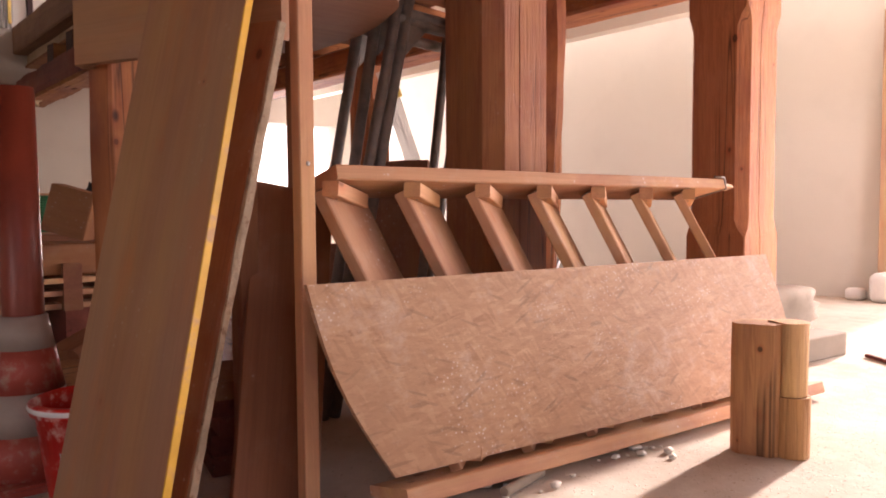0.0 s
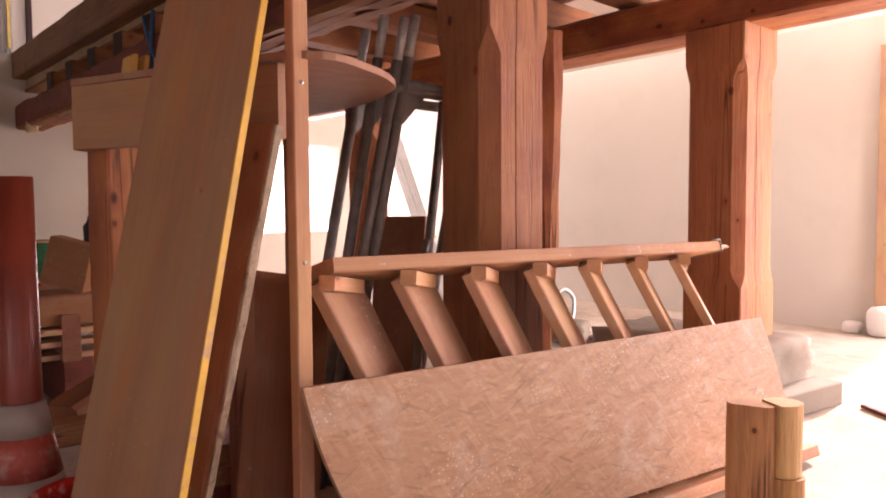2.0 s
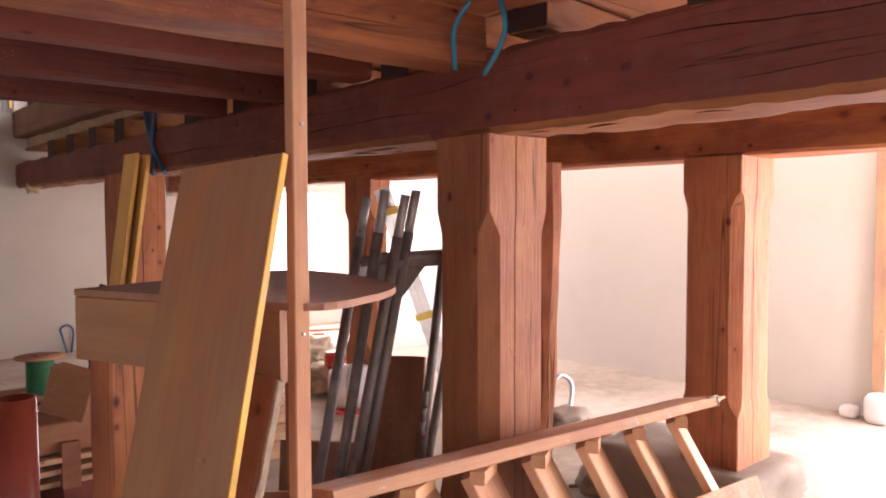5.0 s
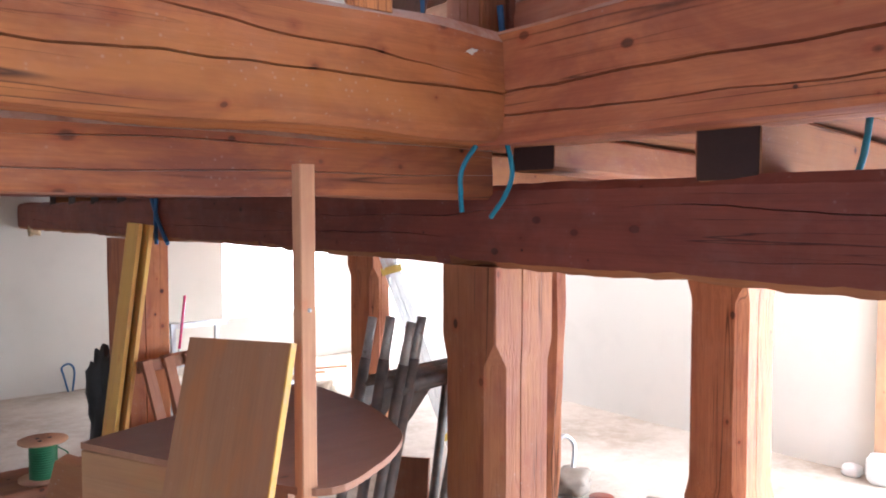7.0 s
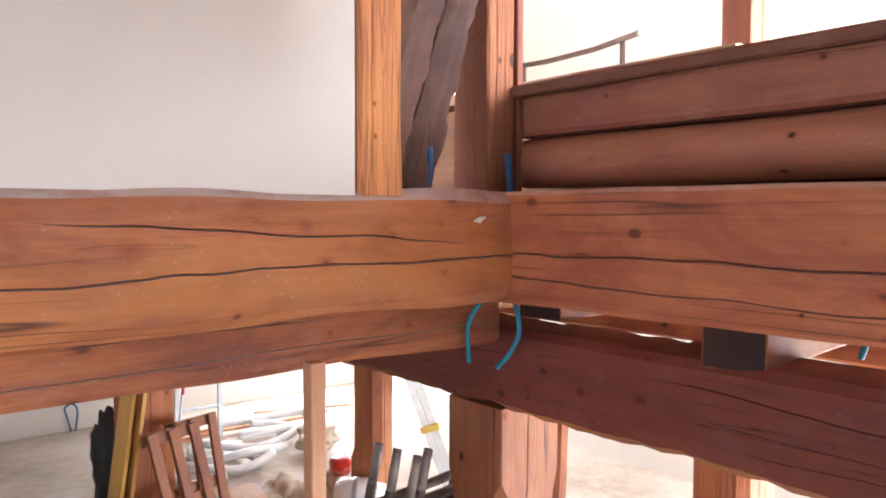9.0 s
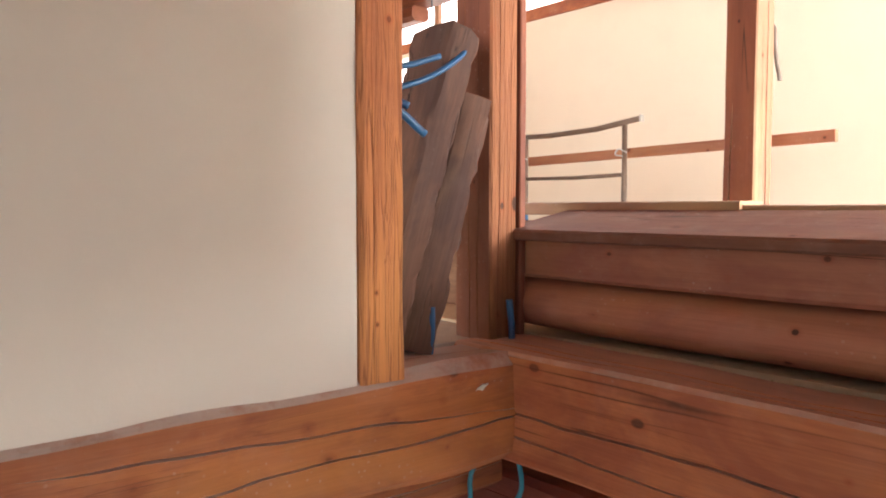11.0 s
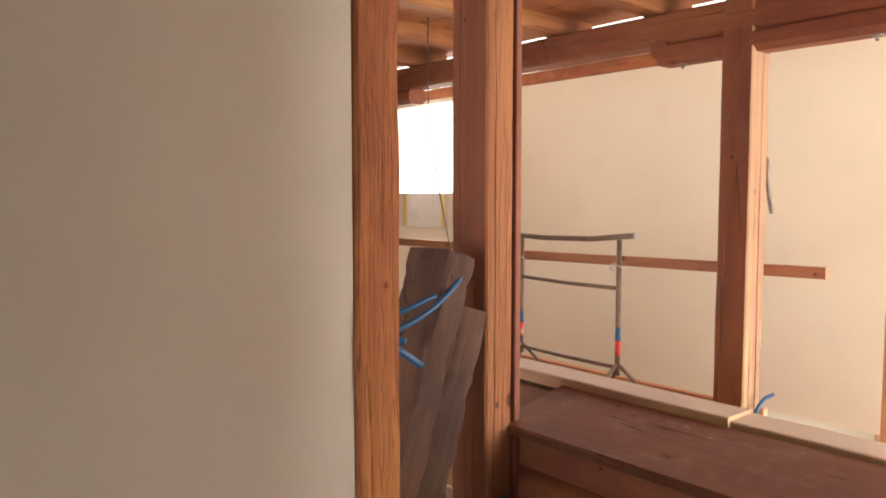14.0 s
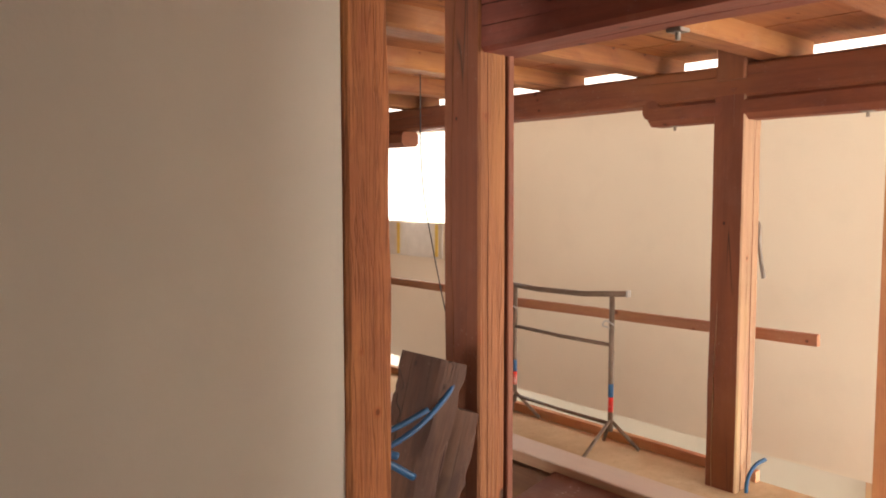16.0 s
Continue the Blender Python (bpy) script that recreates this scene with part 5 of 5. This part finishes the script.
def trestle():
    """A folding scaffold trestle: two posts on tripod feet and three bars."""
    ob = thing("scaffold_trestle", "brown steel trestle with red and blue marks", "trestle")
    a, b = Vector((3.70, 3.60, 0)), Vector((3.66, 2.77, 0))
    z0 = 2.73
    part("top_bar", tube([(3.705, 3.69, 3.655), (3.695, 3.4, 3.645), (3.68, 3.0, 3.655), (3.66, 2.66, 3.69)], 0.017, 10), TRESTLE_STEEL, ob)
    part("end_cap", slab(3.645, 3.675, 2.65, 2.662, 3.672, 3.71), ZINC, ob)
    for p in (a, b):
        post = part("post", tube([p + Vector((0, 0, z0 + 0.12)), p + Vector((0, 0, 3.66))], 0.016, 12), TRESTLE_STEEL, ob)
        part("paint_mark", tube([p + Vector((0, 0, z0 + 0.24)), p + Vector((0, 0, z0 + 0.33))], 0.0168, 12), RED, post, "red paint mark")
        part("paint_mark", tube([p + Vector((0, 0, z0 + 0.33)), p + Vector((0, 0, z0 + 0.41))], 0.0168, 12), DEEP_BLUE, post, "blue paint mark")
        part("pin", tube(bend([p + Vector((-0.02, -0.03, 3.50)), p + Vector((-0.03, 0.02, 3.52)), p + Vector((-0.035, 0.04, 3.49)), p + Vector((-0.02, 0.0, 3.48))]), 0.004, 6), ZINC, post)
        for dx, dy in ((-0.26, 0.0), (0.11, -0.13), (0.11, 0.13)):
            part("foot", tube([p + Vector((0, 0, z0 + 0.19)), p + Vector((dx, dy, z0 + 0.012))], 0.011, 8), TRESTLE_STEEL, ob)
    for z in (3.372, z0 + 0.165):
        part("bar", tube([a + Vector((0, 0, z)), a.lerp(b, 0.5) + Vector((0, 0, z - 0.006)), b + Vector((0, 0, z))], 0.012, 8), TRESTLE_STEEL, ob)
    return ob


trestle()
tagged(part("iron_hook", tube(bend([(3.87, 2.03, 4.13), (3.86, 1.99, 4.11), (3.85, 1.98, 4.02), (3.845, 1.965, 3.92), (3.83, 1.945, 3.86), (3.83, 1.94, 3.83)]), 0.011, 8), STEEL), "bent dark iron strap hanging beside the post", "hook")
for x, y, z in ((3.70, 2.40, 4.645), (3.70, 1.42, 4.645), (2.0, 1.32, 4.75), (3.4, 4.75, 4.93)):
    bolt = thing("tie_bolt", "dark iron bolt end under the beam", "bolt", (x, y, z), "tie bolts")
    part("shank", tube([(0, 0, 0.02), (0, 0, -0.03)], 0.008, 8), STEEL, bolt)
    part("washer", slab(-0.025, 0.025, -0.025, 0.025, -0.008, 0.004, 0.002), STEEL, bolt)
tagged(part("corbel_scroll", tube([(3.625, 2.505, 4.725), (3.795, 2.505, 4.725)], 0.055, 20), DARK_POST), "carved round end of the bolster beam", "corbel", "", "structure")
tagged(part("taped_sheet", slab(5.405, 5.413, 6.35, 7.35, 3.545, 3.93), PAPER), "pale taped sheet below the window", "sheet")
for y in (6.42, 7.12):
    tagged(part("tape_strip", slab(5.398, 5.403, y, y + 0.05, 3.56, 3.92), TAPE), "yellow tape strip below the window", "tape", "tape strips")
# plastic sheeting taped at the end wall of the upper storey
sheet = thing("plastic_sheet", "pinkish plastic sheet taped beside a window", "sheet")
bm = bmesh.new()
folds = [(1.55 + 0.022 * k, 9.86 - 0.014 * (k % 2)) for k in range(15)]
cols = [[bm.verts.new((x, y, z)) for z in (2.85, 3.45)] for x, y in folds]
for p, q in zip(cols, cols[1:]):
    bm.faces.new((p[0], q[0], q[1], p[1]))
bmesh.ops.solidify(bm, geom=bm.faces[:], thickness=0.003)
part("folded_film", bm, PAPER, sheet)
part("tape_strip", slab(1.80, 1.835, 9.826, 9.832, 2.9, 3.45), TAPE, sheet, "yellow tape")
tagged(part("window_jamb", slab(2.005, 2.06, 9.83, 9.895, 2.87, 3.6, 0.004), SHADED_END_DARK_JAMB), "dark window jamb on the end wall", "jamb", "", "structure")
splash = part("plaster_splash", rock((0.05, 0.006, 0.02), 3.0, 0.7, 3, 0.1), WALL)
splash.matrix_world = pose(1.550, 1.722, 2.620, 0, -18, 0)
tagged(splash, "white plaster splash stuck to the knotty beam", "splash")
